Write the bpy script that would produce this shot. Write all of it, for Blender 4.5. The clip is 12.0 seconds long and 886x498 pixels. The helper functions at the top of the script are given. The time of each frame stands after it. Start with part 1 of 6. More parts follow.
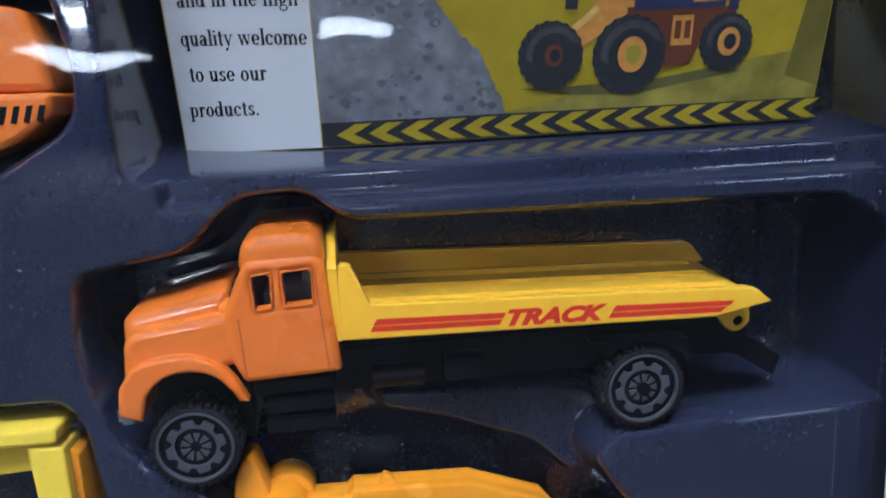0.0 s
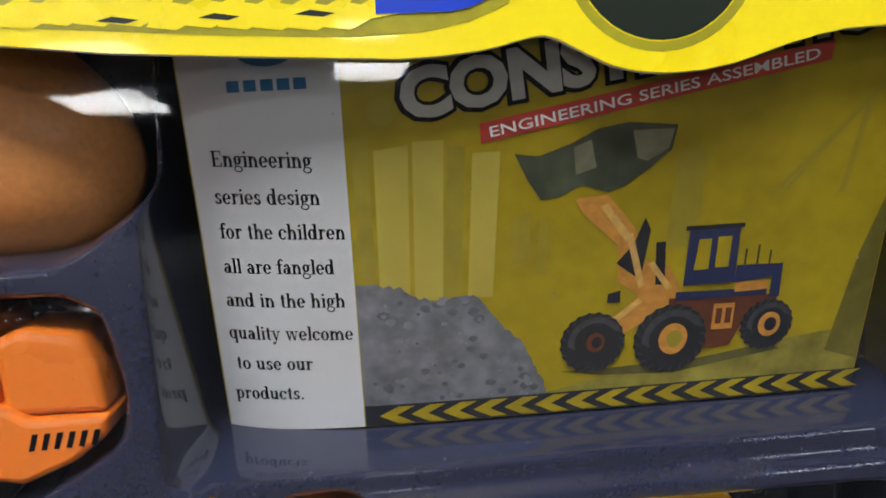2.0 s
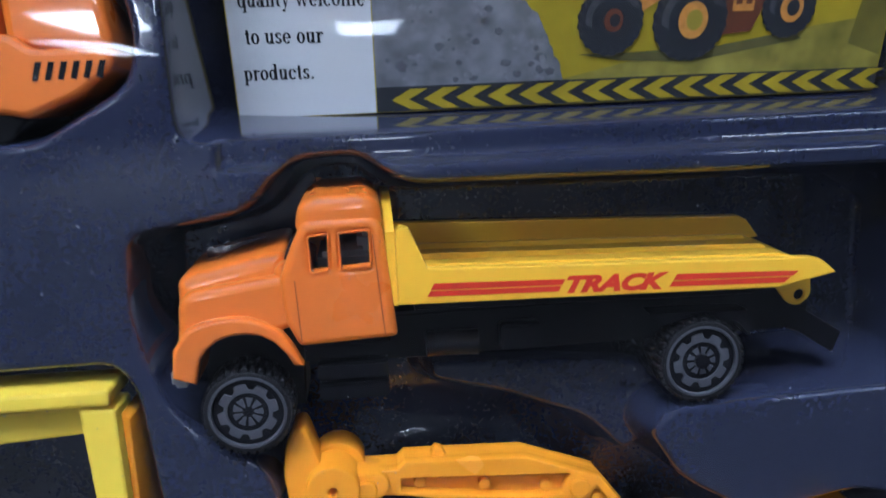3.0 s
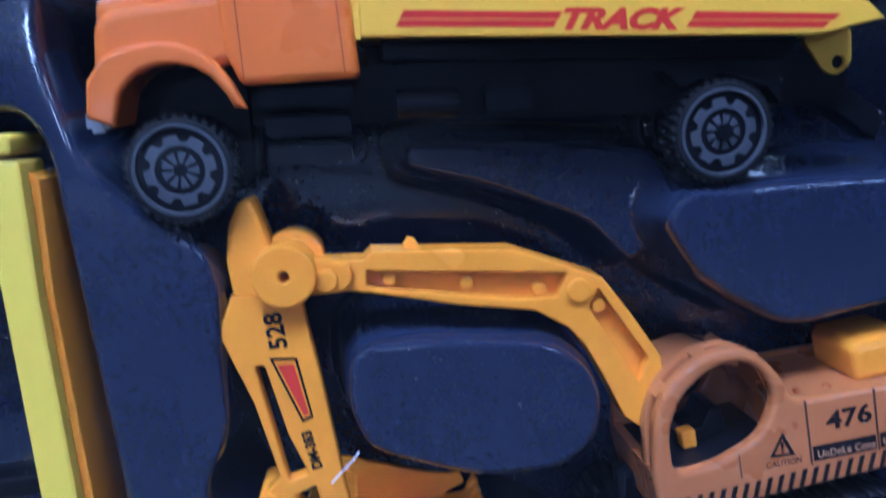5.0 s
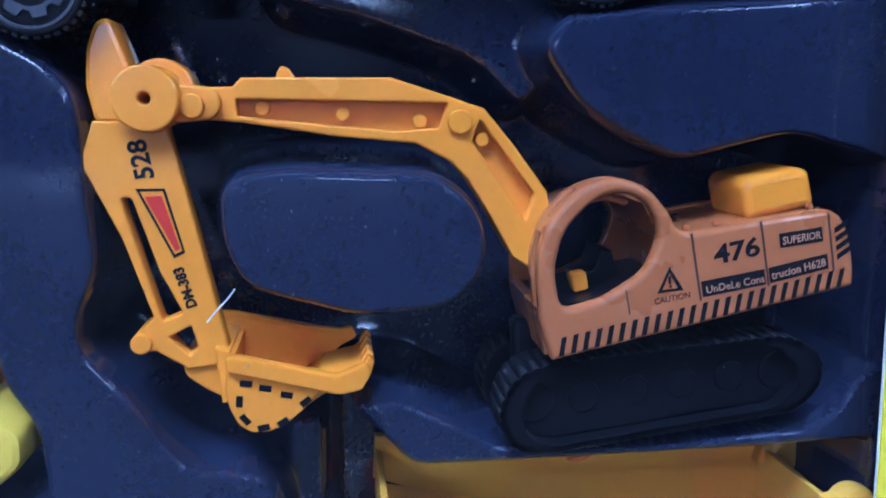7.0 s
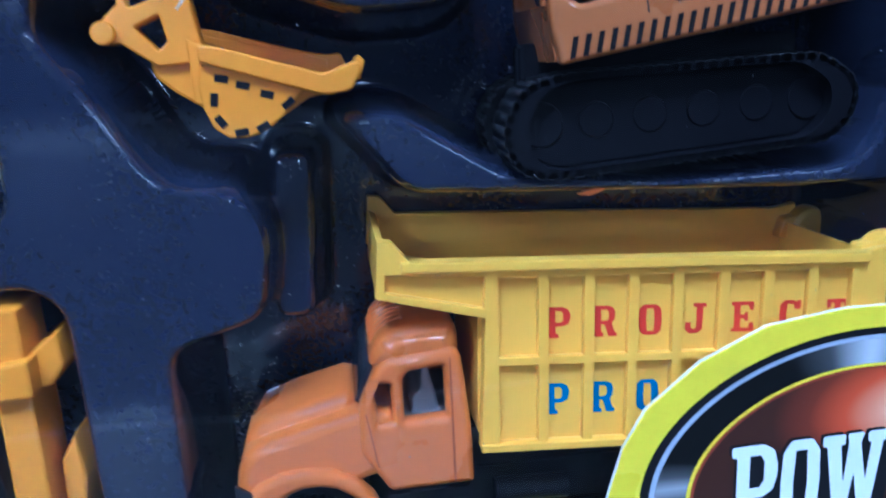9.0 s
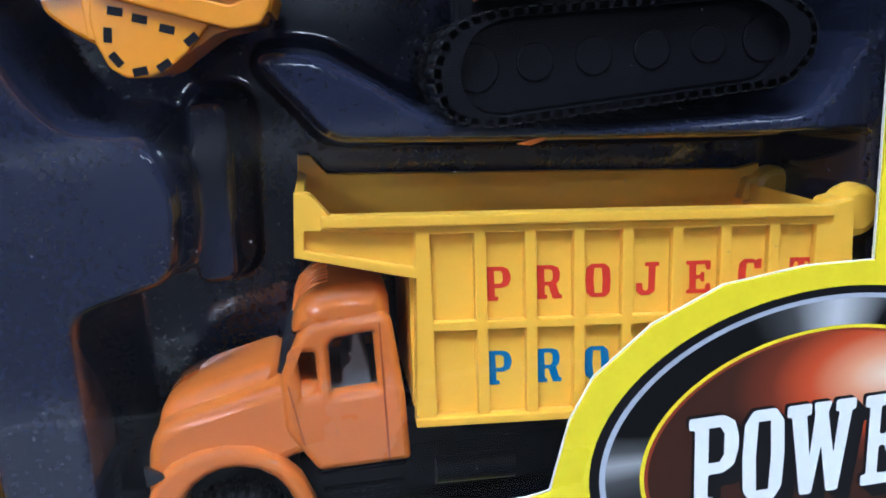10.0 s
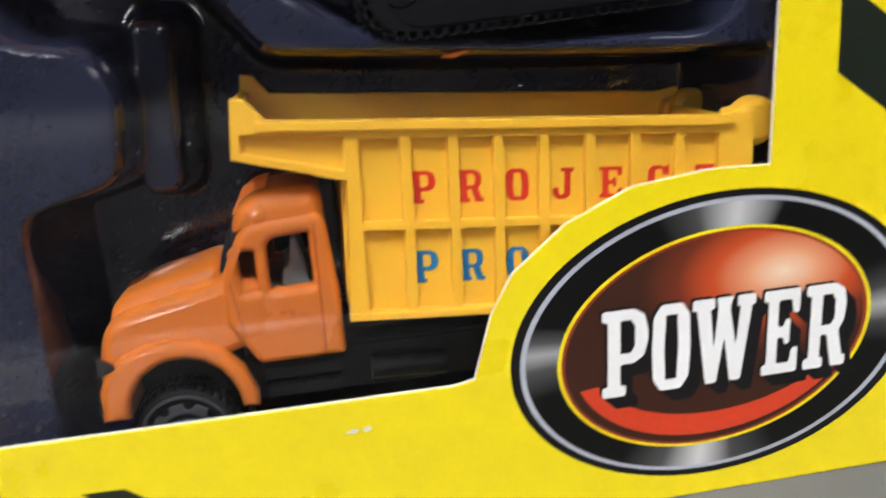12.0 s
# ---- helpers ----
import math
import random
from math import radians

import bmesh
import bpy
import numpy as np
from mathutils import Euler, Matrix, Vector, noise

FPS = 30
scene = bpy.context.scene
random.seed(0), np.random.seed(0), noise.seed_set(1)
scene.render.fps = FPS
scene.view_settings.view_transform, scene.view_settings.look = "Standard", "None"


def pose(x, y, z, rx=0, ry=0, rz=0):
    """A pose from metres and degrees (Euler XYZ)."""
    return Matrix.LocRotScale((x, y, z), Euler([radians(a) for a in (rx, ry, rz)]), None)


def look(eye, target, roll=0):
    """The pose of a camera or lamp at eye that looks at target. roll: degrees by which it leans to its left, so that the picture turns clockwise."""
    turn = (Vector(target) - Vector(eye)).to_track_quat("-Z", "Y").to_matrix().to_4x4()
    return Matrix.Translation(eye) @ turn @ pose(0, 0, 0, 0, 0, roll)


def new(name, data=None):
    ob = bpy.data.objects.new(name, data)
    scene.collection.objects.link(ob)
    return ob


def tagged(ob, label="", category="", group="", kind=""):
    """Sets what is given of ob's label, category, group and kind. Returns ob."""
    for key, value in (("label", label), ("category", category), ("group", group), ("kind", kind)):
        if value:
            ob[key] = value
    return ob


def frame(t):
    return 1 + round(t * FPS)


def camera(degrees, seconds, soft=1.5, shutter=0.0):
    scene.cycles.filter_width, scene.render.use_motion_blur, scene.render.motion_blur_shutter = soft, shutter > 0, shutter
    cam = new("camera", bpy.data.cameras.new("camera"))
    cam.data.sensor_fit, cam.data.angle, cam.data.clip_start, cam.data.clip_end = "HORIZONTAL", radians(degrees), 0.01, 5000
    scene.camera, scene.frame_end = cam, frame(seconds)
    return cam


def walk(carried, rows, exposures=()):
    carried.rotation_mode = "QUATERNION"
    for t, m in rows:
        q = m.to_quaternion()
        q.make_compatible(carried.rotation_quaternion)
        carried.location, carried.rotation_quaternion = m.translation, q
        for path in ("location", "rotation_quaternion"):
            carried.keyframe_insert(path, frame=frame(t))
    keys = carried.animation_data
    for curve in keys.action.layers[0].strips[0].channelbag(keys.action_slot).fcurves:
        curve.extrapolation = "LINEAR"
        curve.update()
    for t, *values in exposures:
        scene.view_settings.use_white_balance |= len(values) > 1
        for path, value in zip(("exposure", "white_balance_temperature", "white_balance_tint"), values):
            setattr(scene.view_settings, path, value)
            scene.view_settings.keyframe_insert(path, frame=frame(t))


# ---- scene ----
from mathutils.geometry import delaunay_2d_cdt

cam = camera(60.0, 12.0, soft=1.7, shutter=0.5)

PATH = [
    (0, (-0.02056, -0.10492, 0.18612), (-0.00933, -0.00747, 0.16668), -3.09),
    (0.5, (-0.01830, -0.10351, 0.19353), (-0.00674, -0.00592, 0.17500), -2.81),
    (1, (-0.01981, -0.10100, 0.21167), (-0.00955, -0.00307, 0.19419), -2.76),
    (1.5, (-0.02195, -0.09691, 0.22184), (-0.01157, 0.00136, 0.20649), -2.79),
    (2, (-0.02238, -0.09898, 0.22635), (-0.01266, -0.00067, 0.21078), -2.90),
    (2.5, (-0.02708, -0.10319, 0.19186), (-0.01799, -0.00519, 0.17417), -2.75),
    (2.7, (-0.02789, -0.10487, 0.18504), (-0.01830, -0.00708, 0.16643), -2.77),
    (4.3, (-0.02237, -0.08747, 0.16010), (-0.01290, 0.01073, 0.14374), -2.41),
    (4.5, (-0.02638, -0.08858, 0.15424), (-0.01672, 0.00966, 0.13824), -2.52),
    (5, (-0.02404, -0.09128, 0.14267), (-0.01451, 0.00672, 0.12519), -2.37),
    (5.5, (-0.01950, -0.09179, 0.12952), (-0.00809, 0.00591, 0.11149), -1.98),
    (6, (-0.01211, -0.09354, 0.12599), (0.00045, 0.00408, 0.10830), -2.02),
    (6.5, (-0.00842, -0.09416, 0.12593), (0.00479, 0.00323, 0.10747), -2.38),
    (6.7, (-0.00977, -0.09393, 0.12431), (0.00296, 0.00342, 0.10530), -2.61),
    (8.3, (-0.01482, -0.09263, 0.10523), (-0.00305, 0.00394, 0.08205), -3.17),
    (8.5, (-0.01546, -0.09237, 0.09857), (-0.00368, 0.00415, 0.07525), -3.20),
    (9, (-0.01344, -0.09052, 0.08698), (-0.00116, 0.00562, 0.06237), -3.09),
    (9.5, (-0.00664, -0.08701, 0.08082), (0.00735, 0.00901, 0.05664), -3.13),
    (10, (-0.00535, -0.08508, 0.07822), (0.00818, 0.01113, 0.05453), -3.48),
    (10.5, (-0.00581, -0.08290, 0.07649), (0.00824, 0.01287, 0.05135), -3.61),
    (11, (0.00100, -0.08527, 0.07370), (0.01574, 0.00980, 0.04640), -4.15),
    (11.5, (0.00638, -0.09584, 0.07640), (0.02263, -0.00083, 0.04978), -4.32),
    (12, (-0.00076, -0.09561, 0.07099), (0.01507, -0.00071, 0.04373), -3.61),
]
# seconds, exposure in stops, white balance: the picture turns bluer in the middle of the shot
BALANCE = [(0.0, 0.0, 5150, 9), (0.5, 0.0, 5400, 10), (1.0, 0.0, 5900, 10), (2.0, 0.0, 6300, 9), (2.7, 0.0, 5500, 9), (4.3, 0.0, 3950, 16),
           (6.5, 0.0, 3950, 19), (8.5, 0.0, 3600, 10), (9.0, 0.0, 3850, 8), (9.5, 0.0, 4550, 7), (10.5, 0.0, 5250, 8), (11.3, 0.0, 6000, 9), (12.0, 0.0, 6450, 10)]
walk(cam, [(t, look(eye, target, roll)) for t, eye, target, roll in PATH], BALANCE)

# ---- light: a shop hall with rows of ceiling panels ----
world = bpy.data.worlds.new("world")
scene.world = world
world.use_nodes = True
world.node_tree.nodes["Background"].inputs[0].default_value = (0.75, 0.85, 1.0, 1)
world.node_tree.nodes["Background"].inputs[1].default_value = 0.02
LAMP_POWER = 34.0

# ---- units: the toy set is written in centimetres, x along the front, y into the box, z up ----
CM = 0.01
BASE = Vector((8.0, 0.0, -3.17))
TILT = {}


def world_place(v):
    return (Vector(v) - BASE) * CM


# ---- materials ----
def nodes_of(name):
    m = bpy.data.materials.new(name)
    m.use_nodes = True
    return m, m.node_tree.nodes, m.node_tree.links, m.node_tree.nodes["Principled BSDF"]


def solid(name, color, rough=0.4, metal=0.0, coat=0.0, grain=0.12, grain_scale=900.0, bump=0.0, bump_scale=2500.0, sub=0.0, blotch=60.0, dust=0.0, spec=0.5, coat_rough=0.04, coat_ior=1.5):
    """A surface with colour variation at two scales, uneven gloss, fine relief and, where given, specks of dust."""
    m, n, l, p = nodes_of(name)
    co = n.new("ShaderNodeTexCoord")
    fine, wide = n.new("ShaderNodeTexNoise"), n.new("ShaderNodeTexNoise")
    fine.inputs["Scale"].default_value, wide.inputs["Scale"].default_value = grain_scale, blotch
    fine.inputs["Detail"].default_value = wide.inputs["Detail"].default_value = 4
    for t in (fine, wide):
        l.new(co.outputs["Object"], t.inputs["Vector"])
    add = n.new("ShaderNodeMath")
    add.operation = "ADD"
    l.new(fine.outputs["Fac"], add.inputs[0])
    l.new(wide.outputs["Fac"], add.inputs[1])
    vary = n.new("ShaderNodeMapRange")
    vary.inputs["From Min"].default_value, vary.inputs["From Max"].default_value = 0.5, 1.5
    vary.inputs["To Min"].default_value, vary.inputs["To Max"].default_value = 1 - grain, 1 + grain
    l.new(add.outputs[0], vary.inputs["Value"])
    mul = n.new("ShaderNodeVectorMath")
    mul.operation = "MULTIPLY"
    mul.inputs[0].default_value = color
    l.new(vary.outputs[0], mul.inputs[1])
    out = mul.outputs[0]
    if dust:
        speck = n.new("ShaderNodeTexNoise")
        speck.inputs["Scale"].default_value, speck.inputs["Detail"].default_value = 1300.0, 2
        l.new(co.outputs["Object"], speck.inputs["Vector"])
        cut = n.new("ShaderNodeMapRange")
        cut.inputs["From Min"].default_value, cut.inputs["From Max"].default_value = 0.73, 0.775
        cut.inputs["To Max"].default_value = dust
        l.new(speck.outputs["Fac"], cut.inputs["Value"])
        mix = n.new("ShaderNodeMix")
        mix.data_type = "RGBA"
        l.new(cut.outputs[0], mix.inputs["Factor"])
        l.new(out, mix.inputs["A"])
        mix.inputs["B"].default_value = (0.4, 0.4, 0.42, 1)
        out = mix.outputs["Result"]
    l.new(out, p.inputs["Base Color"])
    gloss = n.new("ShaderNodeMapRange")
    gloss.inputs["To Min"].default_value, gloss.inputs["To Max"].default_value = rough * 0.75, rough * 1.3
    l.new(wide.outputs["Fac"], gloss.inputs["Value"])
    l.new(gloss.outputs[0], p.inputs["Roughness"])
    p.inputs["Metallic"].default_value = metal
    p.inputs["Specular IOR Level"].default_value = spec
    p.inputs["Coat Weight"].default_value, p.inputs["Coat Roughness"].default_value = coat, coat_rough
    p.inputs["Coat IOR"].default_value = coat_ior
    if sub:
        p.inputs["Subsurface Weight"].default_value = sub
        p.inputs["Subsurface Radius"].default_value = (0.002, 0.0012, 0.0004)
        p.inputs["Subsurface Scale"].default_value = 1.0
    if bump:
        rel, b = n.new("ShaderNodeTexNoise"), n.new("ShaderNodeBump")
        rel.inputs["Scale"].default_value, rel.inputs["Detail"].default_value = bump_scale, 3
        l.new(co.outputs["Object"], rel.inputs["Vector"])
        l.new(rel.outputs["Fac"], b.inputs["Height"])
        b.inputs["Strength"].default_value, b.inputs["Distance"].default_value = bump, 0.0002
        l.new(b.outputs[0], p.inputs["Normal"])
    return m


def clear_film(name, waviness):
    """Thin clear plastic: light goes straight through, gloss by Fresnel."""
    m, n, l, p = nodes_of(name)
    n.remove(p)
    clear, gloss, mix, fres = (n.new("ShaderNode" + k) for k in ("BsdfTransparent", "BsdfGlossy", "MixShader", "Fresnel"))
    fres.inputs["IOR"].default_value = 1.42
    gloss.inputs["Roughness"].default_value = 0.03
    clear.inputs["Color"].default_value = (0.97, 0.975, 0.98, 1)
    co, wave, b = n.new("ShaderNodeTexCoord"), n.new("ShaderNodeTexNoise"), n.new("ShaderNodeBump")
    wave.inputs["Scale"].default_value, wave.inputs["Detail"].default_value = 45.0, 1
    l.new(co.outputs["Object"], wave.inputs["Vector"])
    l.new(wave.outputs["Fac"], b.inputs["Height"])
    b.inputs["Strength"].default_value, b.inputs["Distance"].default_value = waviness, 0.001
    l.new(b.outputs[0], gloss.inputs["Normal"])
    l.new(fres.outputs[0], mix.inputs[0])
    l.new(clear.outputs[0], mix.inputs[1])
    l.new(gloss.outputs[0], mix.inputs[2])
    speck, cut, white, over = (n.new("ShaderNode" + k) for k in ("TexNoise", "MapRange", "BsdfDiffuse", "MixShader"))
    speck.inputs["Scale"].default_value, speck.inputs["Detail"].default_value = 1500.0, 2
    l.new(co.outputs["Object"], speck.inputs["Vector"])
    cut.inputs["From Min"].default_value, cut.inputs["From Max"].default_value, cut.inputs["To Max"].default_value = 0.735, 0.80, 0.5
    # Faint uneven white veil mixed into the film, lifting the dark tones.
    veil, haze, total = (n.new("ShaderNode" + k) for k in ("TexNoise", "MapRange", "Math"))
    veil.inputs["Scale"].default_value, veil.inputs["Detail"].default_value = 35.0, 4
    l.new(co.outputs["Object"], veil.inputs["Vector"])
    haze.inputs["From Min"].default_value, haze.inputs["From Max"].default_value = 0.3, 0.7
    haze.inputs["To Min"].default_value, haze.inputs["To Max"].default_value = 0.0008, 0.0036
    l.new(veil.outputs["Fac"], haze.inputs["Value"])
    total.operation = "ADD"
    l.new(cut.outputs[0], total.inputs[0])
    l.new(haze.outputs[0], total.inputs[1])
    l.new(speck.outputs["Fac"], cut.inputs["Value"])
    white.inputs["Color"].default_value = (0.6, 0.6, 0.62, 1)
    l.new(total.outputs[0], over.inputs[0])
    l.new(mix.outputs[0], over.inputs[1])
    l.new(white.outputs[0], over.inputs[2])
    l.new(over.outputs[0], n["Material Output"].inputs["Surface"])
    return m


def glowing(name, color, strength):
    m, n, l, p = nodes_of(name)
    p.inputs["Base Color"].default_value = (0.8, 0.8, 0.8, 1)
    p.inputs["Emission Color"].default_value = (*color, 1)
    p.inputs["Emission Strength"].default_value = strength
    return m


ORANGE = solid("orange_enamel", (0.72, 0.18, 0.015), 0.28, coat=1.0, coat_ior=1.75, grain=0.05, bump=0.04)
ORANGE_DUMP = solid("orange_enamel_dump", (0.62, 0.168, 0.022), 0.28, coat=1.0, coat_ior=1.75, grain=0.05, bump=0.04)
BROWN_ORANGE = solid("dull_orange_enamel", (0.45, 0.155, 0.04), 0.28, coat=1.0, coat_ior=1.7, grain=0.07, bump=0.06)
YELLOW = solid("yellow_plastic", (0.84, 0.49, 0.022), 0.34, grain=0.06, bump=0.08, sub=0.08)
YELLOW_DUMP = solid("yellow_plastic_dump", (0.84, 0.49, 0.04), 0.34, grain=0.06, bump=0.08, sub=0.08)
AMBER = solid("amber_plastic", (0.85, 0.325, 0.008), 0.24, coat=0.35, coat_rough=0.1, grain=0.06, bump=0.08, sub=0.1)
LEMON = solid("lemon_plastic", (0.82, 0.60, 0.05), 0.4, grain=0.06, bump=0.08, sub=0.08)
TRAY = solid("tray_plastic", (0.0172, 0.0202, 0.0420), 0.12, coat=0.8, coat_rough=0.025, grain=0.2, grain_scale=1500, bump=0.02, bump_scale=1800, dust=0.3)
BLACK = solid("black_plastic", (0.004, 0.004, 0.006), 0.32, grain=0.25, bump=0.25, bump_scale=900, dust=0.12, spec=0.2)
RUBBER = solid("black_tyre_rubber", (0.005, 0.005, 0.007), 0.5, grain=0.25, bump=0.15, spec=0.35)
SILVER = solid("grey_silver_print", (0.085, 0.088, 0.105), 0.35, metal=0.35, grain=0.2, grain_scale=3000)
GREY = solid("grey_plastic", (0.32, 0.33, 0.34), 0.35, grain=0.08)
SMOKE = solid("smoked_window", (0.015, 0.016, 0.02), 0.12, grain=0.1)
CHROME = solid("dull_chrome", (0.55, 0.55, 0.57), 0.3, metal=0.9, grain=0.1)
# Darker orange that paints the shade lying in the door grooves.
SEAM_SHADE = solid("dark_orange_groove_shade", (0.30, 0.06, 0.008), 0.5, grain=0.1)
PRINT_RED = solid("red_print", (0.62, 0.035, 0.015), 0.4, grain=0.18, grain_scale=2600)
PRINT_BLUE = solid("blue_print", (0.01, 0.16, 0.40), 0.4, grain=0.18, grain_scale=2600)
PRINT_BLACK = solid("black_print", (0.007, 0.0065, 0.008), 0.4, grain=0.2, grain_scale=2600, spec=0.25)
PRINT_WHITE = solid("white_print", (0.82, 0.83, 0.85), 0.35, grain=0.03)
CARD_YELLOW = solid("yellow_box_card", (0.84, 0.67, 0.006), 0.28, coat=0.25, grain=0.04, bump=0.02)
CARD_OLIVE = solid("olive_print", (0.34, 0.30, 0.015), 0.3, grain=0.2, grain_scale=500)
CARD_DARK = solid("dark_green_print", (0.012, 0.018, 0.012), 0.3, grain=0.2)
CARD_EDGE = solid("raw_card_edge", (0.66, 0.65, 0.6), 0.8, grain=0.1)
CARD_BLUE = solid("strong_blue_print", (0.012, 0.05, 0.50), 0.3, grain=0.05)
BOX_BOARD = solid("grey_box_board", (0.35, 0.34, 0.32), 0.8, grain=0.1)
SHELF = solid("grey_shelf_steel", (0.15, 0.15, 0.14), 0.4, metal=0.2, grain=0.08)
PLAIN = solid("shop_wall_paint", (0.26, 0.265, 0.285), 0.8, grain=0.05, blotch=2, grain_scale=20)
FLOOR = solid("shop_floor_tile", (0.10, 0.10, 0.105), 0.85, grain=0.08, blotch=2, grain_scale=30)
FILM = clear_film("clear_window_film", 0.25)
LAMP = glowing("lamp_diffuser", (1.0, 0.98, 0.95), LAMP_POWER)


# ---- mesh tools, in centimetres ----
def thing(name, base, label="", category="", group="", kind="", tilt=None):
    ob = new(name)
    ob.location = world_place(base)
    ob.empty_display_size = 0.005
    TILT[ob.name] = tilt
    return tagged(ob, label, category, group, kind)


def link(name, bm, material, place, tilt=None, smooth=35):
    if tilt is not None:
        bm.transform(tilt)
    bmesh.ops.recalc_face_normals(bm, faces=bm.faces)
    bm.transform(Matrix.Translation(-Vector(place)) @ Matrix.Scale(CM, 4) @ Matrix.Translation(-BASE))
    me = bpy.data.meshes.new(name)
    bm.to_mesh(me)
    bm.free()
    me.materials.append(material)
    me.shade_smooth()
    face = (tilt.to_3x3() if tilt is not None else Matrix.Identity(3)) @ Vector((0, 1, 0))
    me.set_sharp_from_angle(angle=radians(smooth))
    for f in me.polygons:  # the level fronts of slabs stay level beside their rounded rims
        f.use_smooth = abs(f.normal.dot(face)) < 0.9999
    return new(name, me)


def root_of(ob):
    while ob.parent:
        ob = ob.parent
    return ob


def spot_of(ob):
    v = Vector(ob.location)
    while ob.parent:
        ob = ob.parent
        v += ob.location
    return v


def part(name, bm, material, parent, label="", smooth=35):
    """One mesh object under a thing or a part; the bmesh is written in the set's centimetres."""
    ob = link(name, bm, material, spot_of(parent), TILT.get(root_of(parent).name), smooth)
    ob.parent = parent
    return tagged(ob, label)


def single(name, bm, material, base, label, category="", group="", kind=""):
    """A thing that is one mesh."""
    ob = link(name, bm, material, world_place(base))
    ob.location = world_place(base)
    return tagged(ob, label, category, group, kind)


def join(*many):
    out = bmesh.new()
    for bm in many:
        me = bpy.data.meshes.new("tmp")
        bm.to_mesh(me)
        out.from_mesh(me)
        bpy.data.meshes.remove(me)
        bm.free()
    return out


def rnd(poly, r, n=4):
    """A polygon with its corners rounded."""
    out, k = [], len(poly)
    for i in range(k):
        a, b, c = (Vector(poly[(i + j) % k]) for j in (-1, 0, 1))
        u, w = a - b, c - b
        d = min(r, u.length * 0.45, w.length * 0.45)
        p, q = b + u.normalized() * d, b + w.normalized() * d
        for j in range(n + 1):
            t = j / n
            out.append(tuple(p * (1 - t) ** 2 + b * 2 * t * (1 - t) + q * t * t))
    return out


def circle(cx, cz, r, n=32, rz=None, start=0.0):
    rz = rz or r
    return [(cx + r * math.cos(start + 2 * math.pi * i / n), cz + rz * math.sin(start + 2 * math.pi * i / n)) for i in range(n)]


def inset(loop, d, inward):
    """The loop moved by d towards the inside of the slab, with crossed edges drawn together."""
    k = len(loop)
    area = sum(loop[i - 1][0] * loop[i][1] - loop[i][0] * loop[i - 1][1] for i in range(k))
    side = (1 if area > 0 else -1) * (1 if inward else -1)
    old = [Vector(p) for p in loop]
    out = []
    for i in range(k):
        u, w = (old[i] - old[i - 1]), (old[(i + 1) % k] - old[i])
        if u.length < 1e-9 or w.length < 1e-9:
            u = w = u if u.length > w.length else w
        u, w = u.normalized(), w.normalized()
        n1, n2 = Vector((-u.y, u.x)) * side, Vector((-w.y, w.x)) * side
        m = n1 + n2
        m = m.normalized() if m.length > 1e-6 else n1
        out.append(old[i] + m * d / max(m.dot(n1), 0.5))
    for _ in range(6):
        for i in range(k):
            if (out[i] - out[i - 1]).dot(old[i] - old[i - 1]) < 0:
                mid = (out[i] + out[i - 1]) / 2
                out[i], out[i - 1] = mid.copy(), mid
    return [tuple(p) for p in out]


def plate(outer, y0, y1, holes=(), bevel=0.0, seg=2):
    """A slab from y0 to y1 with the outline outer, in x and z, and holes through it; its rims are rounded by bevel."""
    bm = bmesh.new()
    loops = [list(p) for p in (outer, *holes)]
    deep = y1 - y0
    b = min(bevel, abs(deep) * 0.49)
    sign = 1 if deep > 0 else -1
    rings = [(b * (1 - math.sin(j * math.pi / 2 / seg)), b * (1 - math.cos(j * math.pi / 2 / seg))) for j in range(seg + 1)] if b else [(0.0, 0.0)]
    layers = [(d, y0 + sign * h) for d, h in rings]
    if abs(deep) > 1e-9:
        back = 0.2 if abs(deep) < 0.3 else 1.0
        layers += [(d * back, y1 - sign * h * back) for d, h in reversed(rings)]
    ends = {0: [], len(layers) - 1: []}
    for q, loop in enumerate(loops):
        before = None
        for at, (d, y) in enumerate(layers):
            line = inset(loop, d, q == 0) if d else loop
            now = [bm.verts.new((x, y, z)) for x, z in line]
            if before:
                for i in range(len(now)):
                    bm.faces.new((before[i - 1], before[i], now[i], now[i - 1]))
            if at in ends:
                ends[at].append(line)
            before = now
    for at, lines in ends.items():
        flat_pts = [Vector(p) for line in lines for p in line]
        pairs, first = [], 0
        for line in lines:
            pairs += [(first + i, first + (i + 1) % len(line)) for i in range(len(line))]
            first += len(line)
        points, _, tris, *_ = delaunay_2d_cdt(flat_pts, pairs, [], 0, 1e-5)
        vs = [bm.verts.new((p.x, layers[at][1], p.y)) for p in points]
        mids = np.array([sum((points[i] for i in tri), Vector((0, 0))) / 3 for tri in tris])
        odd = np.zeros(len(tris), bool)
        for line in lines:
            for (ax, az), (bx, bz) in zip(line, line[1:] + line[:1]):
                if az != bz:
                    odd ^= ((az > mids[:, 1]) != (bz > mids[:, 1])) & (mids[:, 0] < (bx - ax) * (mids[:, 1] - az) / (bz - az) + ax)
        for tri, keep in zip(tris, odd):
            if keep:
                bm.faces.new([vs[i] for i in tri])
    bmesh.ops.remove_doubles(bm, verts=bm.verts, dist=2e-5)
    bmesh.ops.recalc_face_normals(bm, faces=bm.faces)
    return bm


